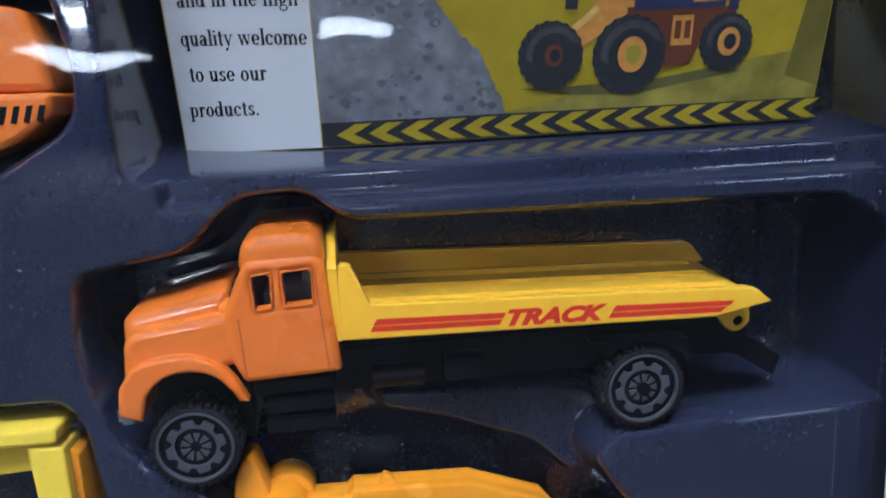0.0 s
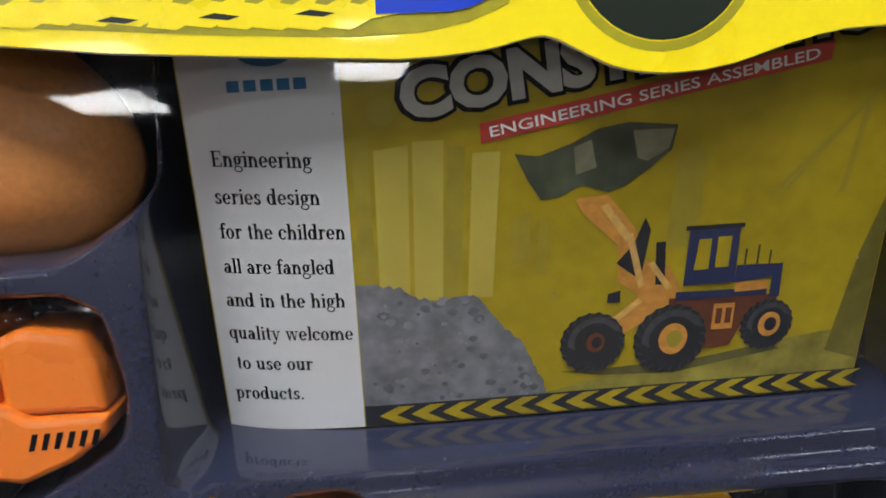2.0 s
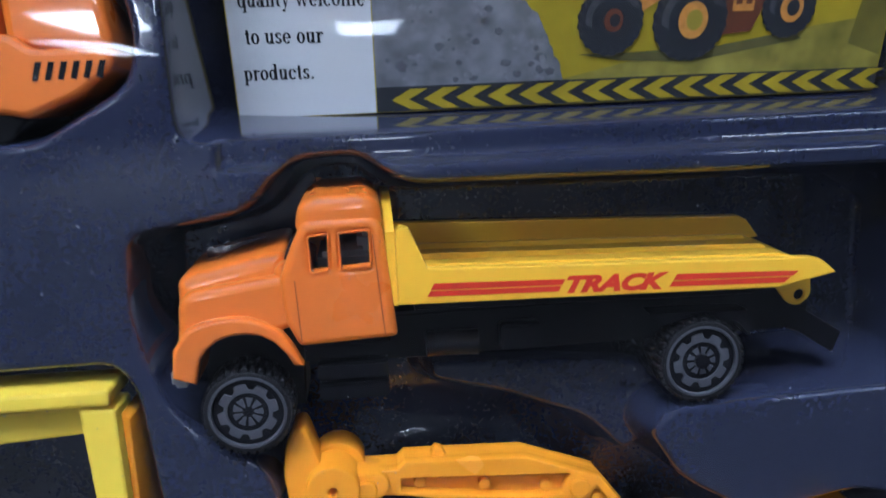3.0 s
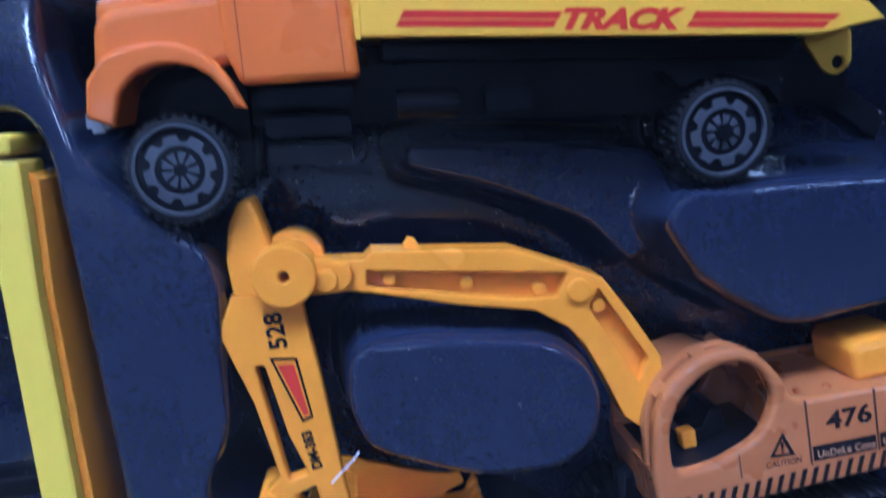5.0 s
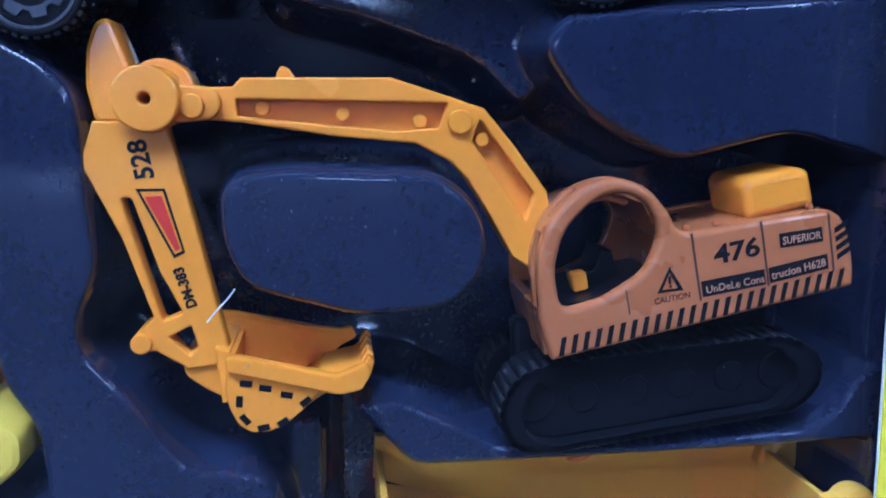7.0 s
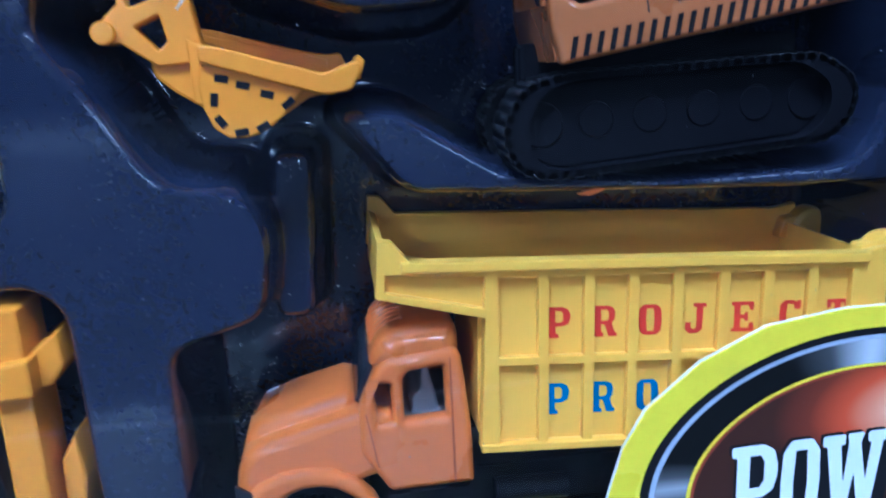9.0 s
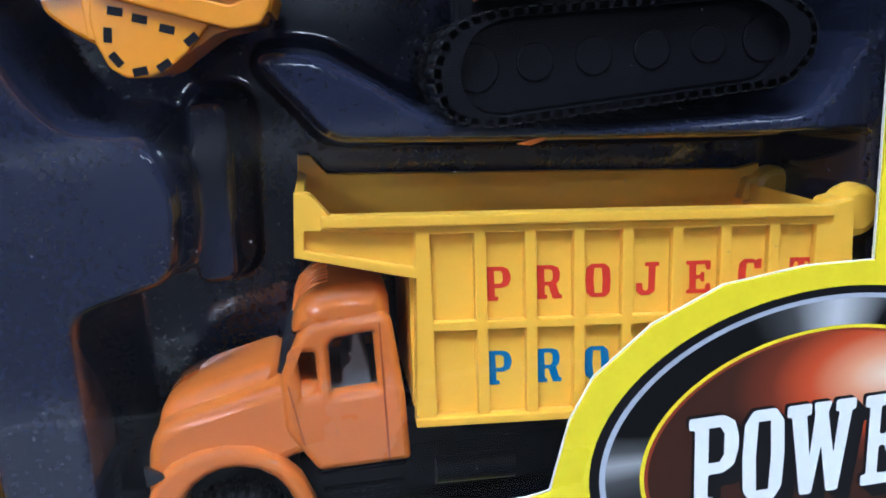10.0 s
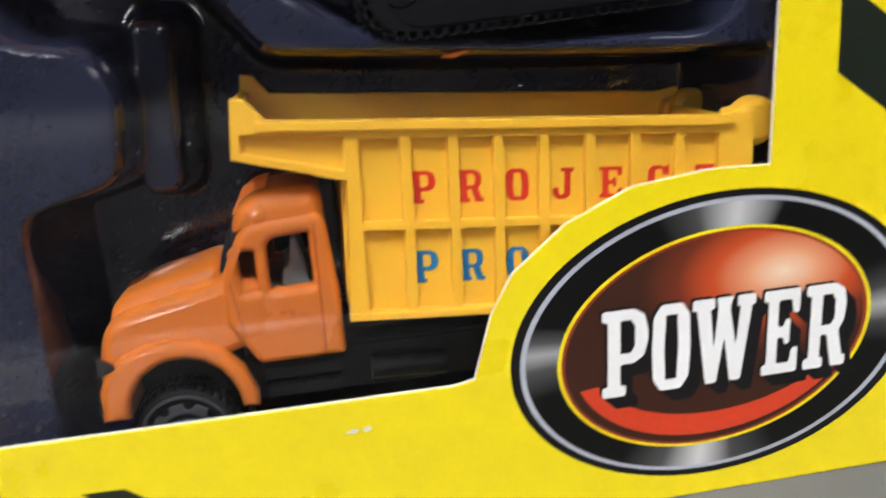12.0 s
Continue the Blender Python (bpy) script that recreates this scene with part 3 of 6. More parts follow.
def toy_box():
    b = thing("toy_box", (8, 2.5, -3.17), "yellow printed cardboard window box holding toy construction vehicles", "toy box")
    cx, cz = 4.1, 9.7
    part("front_card", plate([(BOX_L, -3.15), (BOX_R, -3.15), (BOX_R, BOX_T), (BOX_L, BOX_T)], 0.0, 0.03, [WINDOW]), CARD_YELLOW, b, "glossy yellow front card with a cut window")
    inner = [(cx + (x - cx) * 0.9982, cz + (z - cz) * 0.9985) for x, z in WINDOW]
    part("card_core", plate([(BOX_L + 0.05, -3.1), (BOX_R - 0.05, -3.1), (BOX_R - 0.05, BOX_T - 0.05), (BOX_L + 0.05, BOX_T - 0.05)], 0.032, 0.06, [inner]), CARD_EDGE, b, "raw white cut edge of the card")
    part("side", box(BOX_R - 0.06, BOX_R, 0.035, 5.0, -3.15, BOX_T), CARD_YELLOW, b)
    part("side", box(BOX_L, BOX_L + 0.06, 0.035, 5.0, -3.15, BOX_T), CARD_YELLOW, b)
    part("bottom", box(BOX_L + 0.07, BOX_R - 0.07, 0.065, 5.0, -3.15, -3.09), CARD_YELLOW, b)
    part("top", box(BOX_L + 0.07, BOX_R - 0.07, 0.065, 5.0, BOX_T - 0.06, BOX_T), CARD_YELLOW, b)
    part("back", box(BOX_L, BOX_R, 5.01, 5.06, -3.15, BOX_T), BOX_BOARD, b)
    # clear film behind the window
    bm = bmesh.new()
    bmesh.ops.create_grid(bm, x_segments=60, y_segments=60, size=0.5)
    for v in bm.verts:
        x, z = -6.5 + 21.0 * (v.co.x + 0.5), -1.2 + 22.4 * (v.co.y + 0.5)
        v.co = (x, 0.085 + 0.026 * (math.sqrt((max(z, 9.5) - 15.3) ** 2 + 0.3) - 0.5) + 0.002 * math.sin(x * 0.9 + 0.6), z)
    film = part("window_film", bm, FILM, b, "clear glossy plastic film behind the window")
    film.visible_shadow = False
    # header print
    y = -0.006
    part("header_print", flat([(-8, 21.3), (1.6, 20.9), (4.21, 20.71), (5.72, 20.63), (6.6, 20.66), (7.21, 20.77), (7.73, 20.97), (8.0, 21.6), (8, 24), (-8, 24)], y), CARD_OLIVE, b, "olive shaded print")
    rng = random.Random(4)
    spikes = []
    for k in range(16):
        x, z = -0.5 + 0.42 * k, 20.98 - 0.014 * k + rng.uniform(-0.03, 0.05)
        if 5.7 < x < 7.4:
            continue
        spikes.append([(x, z), (x + 0.35, z - 0.05), (x + 0.62, z + 0.08), (x + 0.95, z + 0.12), (x + 0.75, z + 0.22), (x + 0.9, z + 0.45), (x + 0.5, z + 0.25), (x + 0.2, z + 0.3)])
    part("track_print", join(*(flat(p, -0.012 - 0.0004 * i) for i, p in enumerate(spikes))), CARD_YELLOW, b, "yellow jagged print")
    part("tooth_print", flats([[(x + 0.5, 20.93), (x + 0.85, 20.89), (x + 1.0, 20.93), (x + 0.7, 20.98)] for x in (2.2, 3.4, 4.55)], -0.02), CARD_DARK, b)
    part("blue_print", flat([(6.05, 20.9), (7.0, 20.9), (7.25, 20.95), (7.5, 21.05), (7.7, 22.2), (6.07, 22.2)], -0.024), CARD_BLUE, b, "strong blue print")
    part("wheel_print", flat(circle(9.75, 21.62, 1.17, 40), y), CARD_DARK, b, "dark printed wheel")
    part("wheel_shade_print", plate(circle(9.75, 21.62, 1.32, 40), -0.003, -0.003, [circle(9.75, 21.62, 1.19, 40)]), CARD_OLIVE, b)
    # hazard stripes down the edge and along the foot
    for dz in (0.0, 2.35, 4.7):
        part("hazard_stripe", flat([(15.08, 4.27 + dz), (15.11, 3.07 + dz), (16.98, 1.75 + dz), (16.98, 2.98 + dz)], y), CARD_DARK, b)
    part("hazard_stripe", flat([(4.52, -1.61), (5.06, -1.62), (6.1, -2.4), (5.56, -2.4)], y), CARD_DARK, b)
    # emblem
    part("emblem_outline", flat(emblem_oval(1.0), y), PRINT_BLACK, b, "black oval outline")
    part("emblem_bright_line", plate(emblem_oval(0.955), -0.010, -0.010, [emblem_oval(0.928)]), solid("grey_line_print", (0.42, 0.45, 0.52), 0.3), b)
    part("emblem_rim", plate(emblem_oval(0.928), -0.012, -0.012, [emblem_oval(0.772)]), oval_print("printed_metal_ring", "ring"), b, "oval rim printed like black chrome")
    part("emblem_yellow_line", plate(emblem_oval(0.772), -0.014, -0.014, [emblem_oval(0.752)]), CARD_YELLOW, b)
    part("emblem_shade_line", plate(emblem_oval(0.752), -0.0145, -0.0145, [emblem_oval(0.735)]), solid("dark_red_print", (0.25, 0.03, 0.012), 0.3), b)
    part("emblem_field", flat(emblem_oval(0.735), -0.015), oval_print("printed_red_glow", "field"), b, "dark red oval printed with a pale glow")
    low = [(EM[0] + 2.27 * math.cos(radians(a)) * 1.0, EM[1] - 0.10 + 1.50 * math.sin(radians(a))) for a in range(192, 330, 6)]
    c10, s10 = math.cos(radians(6)), math.sin(radians(6))
    low = [(EM[0] + (x - EM[0]) * c10 - (z - EM[1]) * s10, EM[1] + (x - EM[0]) * s10 + (z - EM[1]) * c10) for x, z in low]
    up = [(x * 0.93 + EM[0] * 0.07 + 0.05, EM[1] + (z - EM[1]) * 0.80 + 0.02) for x, z in reversed(low)]
    part("emblem_crescent", flat(low + up[1:-1], -0.017), solid("bright_red_print", (0.62, 0.05, 0.016), 0.3), b, "bright red crescent")
    along = 0.6
    for ch, x, w in zip("POWER", (11.70, 12.43, 13.12, 14.19, 14.87), (0.72, 0.64, 0.80, 0.62, 0.70)):
        h = 1.33
        z = -1.31 + (x - 11.64) * 0.002
        shade = join(*(slab_letter(ch, (x + 0.012 * k, z - 0.012 * k), w, h, along, -0.020 - 0.0003 * k) for k in range(-3, 17)))
        part("letter_shadow", shade, PRINT_BLACK, b)
        part("letter", slab_letter(ch, (x, z), w, h, along, -0.034), PRINT_WHITE, b, "white slab letter " + ch)
    # small scuff where the print is rubbed off
    part("scuff", flats([[(8.0, -1.27), (8.12, -1.22), (8.2, -1.25), (8.15, -1.3)], [(8.24, -1.24), (8.34, -1.21), (8.38, -1.27), (8.28, -1.3)]], -0.006), CARD_EDGE, b, "whitish rubbed spot on the card")
    return b


toy_box()


# ---- vacuum-formed tray ----
def inside(poly, X, Z):
    """Signed distance to a polygon, positive inside."""
    best = np.full(X.shape, 1e9)
    odd = np.zeros(X.shape, bool)
    for i in range(len(poly)):
        (ax, az), (bx, bz) = poly[i - 1], poly[i]
        ex, ez = bx - ax, bz - az
        t = np.clip(((X - ax) * ex + (Z - az) * ez) / (ex * ex + ez * ez + 1e-12), 0, 1)
        best = np.minimum(best, np.hypot(X - ax - t * ex, Z - az - t * ez))
        cross = ((az > Z) != (bz > Z)) & (X < ex * (Z - az) / (ez if abs(ez) > 1e-9 else 1e-9) + ax)
        odd ^= cross
    return np.where(odd, best, -best)


CAVITY = rnd([(1.9, 13.2), (3.55, 13.45), (4.2, 14.2), (5.25, 14.25), (5.85, 13.75), (13.7, 13.62), (14.6, 13.0), (14.6, -2.0), (4.2, -2.0), (4.25, 1.95), (5.5, 2.3), (5.65, 3.3), (5.42, 3.97),
              (4.5, 4.1), (4.15, 4.5), (3.8, 5.2), (3.25, 5.95), (3.3, 6.4), (3.62, 7.0), (3.6, 8.0), (3.66, 9.1), (3.45, 9.6), (2.6, 10.15), (2.1, 10.8), (1.82, 12.0)], 0.3)
ISLANDS = [  # raised fields in the big cavity: outline, level, slope width
    (rnd([(9.55, 9.55), (9.85, 9.9), (11.35, 9.98), (14.8, 10.05), (14.8, 7.7), (13.1, 8.25), (12.2, 8.1), (11.4, 7.94), (10.55, 8.42), (10.05, 8.76)], 0.35), 0.7, 0.3),
    (rnd([(5.25, 8.05), (6.14, 8.12), (8.1, 7.94), (8.66, 7.35), (8.66, 6.6), (8.16, 6.13), (6.92, 6.1), (5.45, 6.62), (5.22, 7.2)], 0.35), 0.7, 0.3),
    (rnd([(6.2, 10.62), (8.15, 10.55), (9.82, 10.4), (10.1, 9.8), (9.5, 8.75), (8.8, 9.5), (7.32, 10.1), (6.2, 10.4)], 0.3), 1.7, 0.35),
    (rnd([(6.65, 4.85), (7.4, 4.83), (7.9, 4.52), (8.8, 3.95), (11.0, 3.72), (13.0, 3.75), (13.5, 3.72), (14.0, 3.9), (14.35, 4.5), (14.8, 4.8), (14.8, 3.45), (13.0, 3.48), (9.0, 3.7), (7.5, 3.8), (7.2, 4.2)], 0.25), 0.75, 0.22),
    (rnd([(5.75, 4.3), (6.25, 4.3), (6.1, 2.0), (5.6, 2.0)], 0.15), 1.6, 0.25),
]
PITS = [  # further cavities: outline, level, slope width
    (rnd([(3.15, 13.95), (14.6, 13.92), (14.6, 22.5), (3.15, 22.5)], 0.2), 0.9, 0.2),
    (rnd([(2.0, 14.46), (15.6, 14.44), (15.6, 22.5), (2.0, 22.5)], 0.15), 2.95, 0.44),
    (rnd([(-4, 14.4), (0.9, 14.55), (2.2, 15.3), (2.32, 16.0), (2.1, 17.2), (1.6, 17.5), (-4, 17.5)], 0.3), 2.9, 0.3),
    (rnd([(-5, 17.85), (1.7, 17.85), (2.95, 18.7), (3.1, 22.5), (-5, 22.5)], 0.4), 3.0, 0.35),
    (rnd([(-3, 11.35), (1.5, 11.35), (1.78, 10.9), (2.25, 5.6), (2.6, 4.9), (2.58, 3.9), (1.9, 3.5), (-3, 3.4)], 0.25), 2.9, 0.22),
    (rnd([(-3, 2.95), (2.7, 2.95), (3.05, 2.6), (3.12, -2), (-3, -2)], 0.3), 2.9, 0.22),
]


def smooth(t):
    t = np.clip(t, 0, 1)
    return t * t * (3 - 2 * t)


def tray():
    step = 0.042
    xs, zs = np.arange(-6.4, 14.75, step), np.arange(-1.9, 22.0, step)
    X, Z = np.meshgrid(xs, zs)
    Y = 0.7 + 0.015 * np.sin(X * 0.8) * np.sin(Z * 0.6)
    d = smooth(inside(CAVITY, X, Z) / 0.28)
    low = 0.7 + (2.95 - 0.7) * d
    for poly, level, width in ISLANDS:
        e = smooth((inside(poly, X, Z) + width) / width)
        low = np.minimum(low, 2.95 + (level - 2.95) * e)
    Y = np.maximum(Y, low)
    for poly, level, width in PITS:
        s = inside(poly, X, Z) / width
        Y = np.maximum(Y, 0.7 + (level - 0.7) * (np.clip(s, 0, 1) * np.clip((X - 2.72) / 0.5, 0, 1) if width > 0.4 else smooth(s)))
    for _ in range(4):  # the sheet rounds every corner
        P = np.pad(Y, 1, mode="edge")
        Y = (P[:-2, 1:-1] + P[2:, 1:-1] + P[1:-1, :-2] + P[1:-1, 2:] + 4 * Y) / 8
    rows, cols = X.shape
    verts = np.stack([X, Y, Z], -1).reshape(-1, 3)
    verts = (verts - np.array(BASE)) * CM
    idx = np.arange(rows * cols).reshape(rows, cols)
    faces = np.stack([idx[:-1, :-1], idx[:-1, 1:], idx[1:, 1:], idx[1:, :-1]], -1).reshape(-1, 4)
    t = thing("blister_tray", (8, 3, -3.0), "dark vacuum-formed plastic tray with moulded cavities inside the box", "plastic tray")
    me = bpy.data.meshes.new("tray_sheet")
    me.from_pydata((verts - np.array(t.location)).tolist(), [], faces.tolist())
    me.materials.append(TRAY)
    me.shade_smooth()
    sheet = new("tray_sheet", me)
    sheet.parent = t
    part("tray_rim", box(-8.8, 16.8, 3.05, 4.9, -3.05, -1.95, 0.1), TRAY, t)
    part("tray_back", box(-8.8, 16.8, 3.05, 3.1, -1.9, 22.0), TRAY, t)
    return t


tray()


# ---- printed insert card behind the film ----
def card_at(x, z, off=0.0):
    y = 1.95 - 1.55 * (z - 14.75) / 5.85 + 0.60 * math.exp(-max(x - 3.3, -0.5) / 1.2)
    return x, max(y, 0.22) - off, z


ART_YELLOW = solid("yellow_art_print", (0.37, 0.28, 0.011), 0.35, grain=0.28, grain_scale=260, blotch=45)
ART_PALE = solid("pale_building_print", (0.47, 0.385, 0.07), 0.35, grain=0.14, grain_scale=200)
ART_TAN = solid("tan_building_print", (0.33, 0.262, 0.03), 0.35, grain=0.2, grain_scale=300)
ART_ROCK = solid("grey_rubble_print", (0.17, 0.175, 0.2), 0.4, grain=0.6, grain_scale=420, blotch=160)
ART_DARK = solid("dark_tyre_print", (0.022, 0.024, 0.03), 0.35, grain=0.4, grain_scale=900)
ART_STEEL = solid("dark_green_bucket_print", (0.06, 0.07, 0.045), 0.35, grain=0.7, grain_scale=350, blotch=180)
ART_ORANGE = solid("orange_arm_print", (0.55, 0.25, 0.05), 0.35, grain=0.4, grain_scale=700)
ART_BLUE = solid("navy_cab_print", (0.028, 0.036, 0.095), 0.35, grain=0.4, grain_scale=700)
ART_MAROON = solid("maroon_print", (0.12, 0.04, 0.02), 0.35, grain=0.4, grain_scale=700)
ART_SAND = solid("sandy_ground_print", (0.27, 0.23, 0.04), 0.4, grain=0.6, grain_scale=330, blotch=120)
ART_WHITE = solid("white_panel_print", (0.62, 0.63, 0.66), 0.32, grain=0.03)
ART_RED = solid("red_band_print", (0.50, 0.06, 0.045), 0.35, grain=0.08)
ART_GREY = solid("grey_title_print", (0.42, 0.42, 0.40), 0.35, grain=0.1)
LOGO_BLUE = solid("logo_blue_print", (0.02, 0.15, 0.34), 0.35, grain=0.1)


def insert_card():
    c = thing("insert_card", (8.5, 2.0, 14.75), "glossy printed card showing a wheel loader, yellow, leaning in the tray", "printed card")
    bm = bmesh.new()
    nx, nz = 40, 10
    fr = [[bm.verts.new(card_at(3.32 + 10.5 * i / nx, 14.74 + 6.6 * k / nz)) for i in range(nx + 1)] for k in range(nz + 1)]
    for k in range(nz):
        for i in range(nx):
            bm.faces.new((fr[k][i], fr[k][i + 1], fr[k + 1][i + 1], fr[k + 1][i]))
    got = bmesh.ops.extrude_face_region(bm, geom=bm.faces[:])
    bmesh.ops.translate(bm, verts=[v for v in got["geom"] if isinstance(v, bmesh.types.BMVert)], vec=(0, 0.04, 0))
    part("card_sheet", bm, ART_YELLOW, c)
    strip = []
    for k in range(12):
        x0, x1 = 3.34 + 2.19 * k / 12, 3.34 + 2.19 * (k + 1) / 12
        strip.append(flat([(x0, 14.75), (x1, 14.75), (x1, 21.3), (x0, 21.3)], 0.006, card_at))
    part("white_panel", join(*strip), ART_WHITE, c, "white text panel of the card")

    def art(name, polys, mat, off, label=""):
        return part(name, join(*(flat(p, off + 0.0006 * i, card_at) for i, p in enumerate(polys))), mat, c, label)

    art("building_print", [[(5.62, 16.9), (5.85, 16.9), (5.85, 19.4), (5.62, 19.4)], [(6.85, 16.9), (7.12, 16.9), (7.2, 19.2), (6.95, 19.2)], [(7.9, 17.4), (8.15, 17.4), (8.15, 18.2), (7.9, 18.1)], [(10.25, 17.5), (10.75, 17.5), (10.75, 18.9), (10.6, 19.05), (10.3, 18.95)], [(8.25, 17.2), (8.42, 17.2), (8.42, 18.0), (8.3, 18.1)]], ART_TAN, 0.008)
    art("building_print", [[(5.9, 16.9), (6.35, 16.9), (6.4, 19.25), (5.92, 19.2)], [(6.42, 16.9), (6.84, 16.9), (6.9, 19.3), (6.46, 19.3)], [(7.22, 16.9), (7.6, 16.9), (7.7, 19.1), (7.3, 19.1)]], ART_PALE, 0.010)
    rng = random.Random(7)
    top = [(5.55, 17.25), (5.9, 17.2), (6.19, 17.12), (6.5, 16.95), (6.77, 16.86), (7.1, 16.95), (7.38, 16.9), (7.6, 16.6), (7.79, 16.33), (8.05, 16.1), (8.21, 15.86), (8.35, 15.5), (8.5, 15.18)]
    rag = []
    for (ax, az), (bx, bz) in zip(top, top[1:]):
        for j in range(4):
            rag.append((ax + (bx - ax) * j / 4 + rng.uniform(-0.02, 0.02), az + (bz - az) * j / 4 + rng.uniform(-0.04, 0.04)))
    art("ground_print", [[(8.3, 15.1), (13.8, 15.1), (13.8, 15.95), (12.6, 15.8), (11, 15.55), (9.5, 15.35)]], ART_SAND, 0.007)
    art("rubble_print", [[(5.55, 15.12), *rag, (8.5, 15.12)]], ART_ROCK, 0.012, "grey heap of rubble")
    stones = []
    for k in range(70):
        x = rng.uniform(5.6, 8.3)
        z = rng.uniform(15.16, 17.1 - max(0, x - 7.2) * 1.6 - 0.12)
        r = rng.uniform(0.03, 0.10)
        stones.append([(x + r * rng.uniform(0.7, 1.3) * math.cos(a), z + r * rng.uniform(0.5, 1) * math.sin(a)) for a in (0.3, 1.4, 2.4, 3.5, 4.6, 5.5)])
    art("stone_print", stones[:36], solid("dark_stone_print", (0.11, 0.115, 0.14), 0.4, grain=0.5), 0.013)
    art("stone_print", stones[36:], solid("pale_stone_print", (0.20, 0.205, 0.235), 0.4, grain=0.5), 0.0365)
    # wheel loader
    art("bucket_print", [[(7.9, 19.05), (8.25, 19.0), (8.72, 19.16), (9.1, 19.35), (9.54, 19.42), (10.26, 19.35), (10.2, 19.0), (9.9, 18.75), (9.55, 18.5), (9.3, 18.42), (8.9, 18.55), (8.6, 18.4), (8.3, 18.36), (8.1, 18.65)]], ART_STEEL, 0.012)
    art("bucket_print", [[(9.6, 19.3), (10.22, 19.3), (10.15, 19.02), (9.85, 18.85), (9.7, 18.9)], [(8.75, 19.1), (9.0, 19.2), (9.1, 18.8), (8.8, 18.7)]], solid("worn_steel_print", (0.2, 0.2, 0.13), 0.4, grain=0.5, grain_scale=500), 0.014)
    art("arm_print", [[(8.8, 18.35), (9.3, 18.38), (9.75, 17.85), (9.95, 17.3), (10.35, 17.2), (10.6, 16.75), (10.45, 16.55), (9.55, 16.0), (9.35, 16.15), (9.9, 16.75), (9.55, 17.0), (9.5, 17.6), (8.95, 18.1)]], ART_ORANGE, 0.016)
    art("arm_print", [[(9.5, 17.3), (9.9, 17.0), (10.0, 17.8), (9.9, 18.0), (9.75, 17.6)], [(10.1, 17.6), (10.25, 17.6), (10.3, 16.9), (10.15, 16.9)], [(9.4, 16.8), (9.6, 16.85), (9.6, 16.65), (9.4, 16.65)]], ART_DARK, 0.018)
    art("chassis_print", [[(10.4, 16.65), (12.2, 16.6), (12.15, 16.2), (11.7, 16.2), (11.5, 15.75), (10.9, 15.7), (10.4, 16.0)]], ART_MAROON, 0.018)
    art("cab_print", [[(10.62, 17.75), (11.42, 17.75), (11.44, 16.85), (10.6, 16.85)], [(11.44, 17.13), (12.2, 17.12), (12.22, 16.55), (12.05, 16.55), (12.05, 16.9), (11.44, 16.85)], [(10.5, 16.75), (12.0, 16.72), (12.0, 16.6), (10.5, 16.6)]], ART_BLUE, 0.020)
    art("cab_window_print", [[(10.78, 17.6), (10.98, 17.6), (10.98, 17.1), (10.74, 17.1)], [(11.08, 17.62), (11.3, 17.62), (11.3, 17.12), (11.08, 17.12)]], ART_YELLOW, 0.024)
    art("engine_print", [[(11.46, 16.84), (12.0, 16.86), (12.0, 16.7), (11.46, 16.68)], [(11.15, 16.5), (11.5, 16.5), (11.5, 16.05), (11.15, 16.05)]], ART_ORANGE, 0.024)
    for x, z, r, h in ((9.2, 15.98, 0.52, 0.15), (10.48, 15.94, 0.60, 0.24), (12.08, 16.07, 0.44, 0.19)):
        art("tyre_print", [[(x + (r + (0.015 if i % 2 else -0.015)) * math.cos(i * math.pi / 20), z + (r + (0.015 if i % 2 else -0.015)) * math.sin(i * math.pi / 20)) for i in range(40)]], ART_DARK, 0.028)
        art("hub_print", [circle(x + 0.05, z, h, 20, h * 1.15)], ART_ORANGE if h > 0.16 else ART_MAROON, 0.031)
        art("hub_print", [circle(x + 0.07, z, h * 0.55, 16, h * 0.65)], ART_DARK if h < 0.2 else ART_TAN, 0.033)
    for x, z, r in ((9.2, 15.98, 0.52), (10.48, 15.94, 0.60), (12.08, 16.07, 0.44)):
        art("tyre_shade_print", [[(x + 0.05 + r * k * math.cos(a), z + r * k * math.sin(a)) for a, k in [(radians(q), 0.86) for q in range(20, 200, 15)] + [(radians(q), 0.66) for q in range(200, 20, -15)]]], solid("grey_tyre_wall_print", (0.06, 0.062, 0.07), 0.4, grain=0.5, grain_scale=900), 0.0295)
        art("tread_print", [[(x + r * 1.0 * math.cos(a), z + r * math.sin(a)), (x + r * 0.84 * math.cos(a + 0.12), z + r * 0.84 * math.sin(a + 0.12)), (x + r * 0.82 * math.cos(a + 0.19), z + r * 0.82 * math.sin(a + 0.19)), (x + r * 1.0 * math.cos(a + 0.08), z + r * math.sin(a + 0.08))] for a in [radians(q) for q in range(0, 360, 18)]], solid("tread_grey_print", (0.05, 0.05, 0.055), 0.4), 0.0300)
    art("link_print", [[(9.62, 17.75), (9.72, 17.78), (9.98, 16.9), (9.88, 16.86)], [(10.0, 17.25), (10.08, 17.3), (10.42, 16.85), (10.34, 16.8)], [(9.2, 18.2), (9.3, 18.25), (9.72, 17.7), (9.62, 17.64)], [(9.45, 16.35), (9.9, 16.7), (9.95, 16.62), (9.5, 16.25)]], solid("pale_orange_print", (0.62, 0.38, 0.12), 0.4, grain=0.4, grain_scale=800), 0.022)
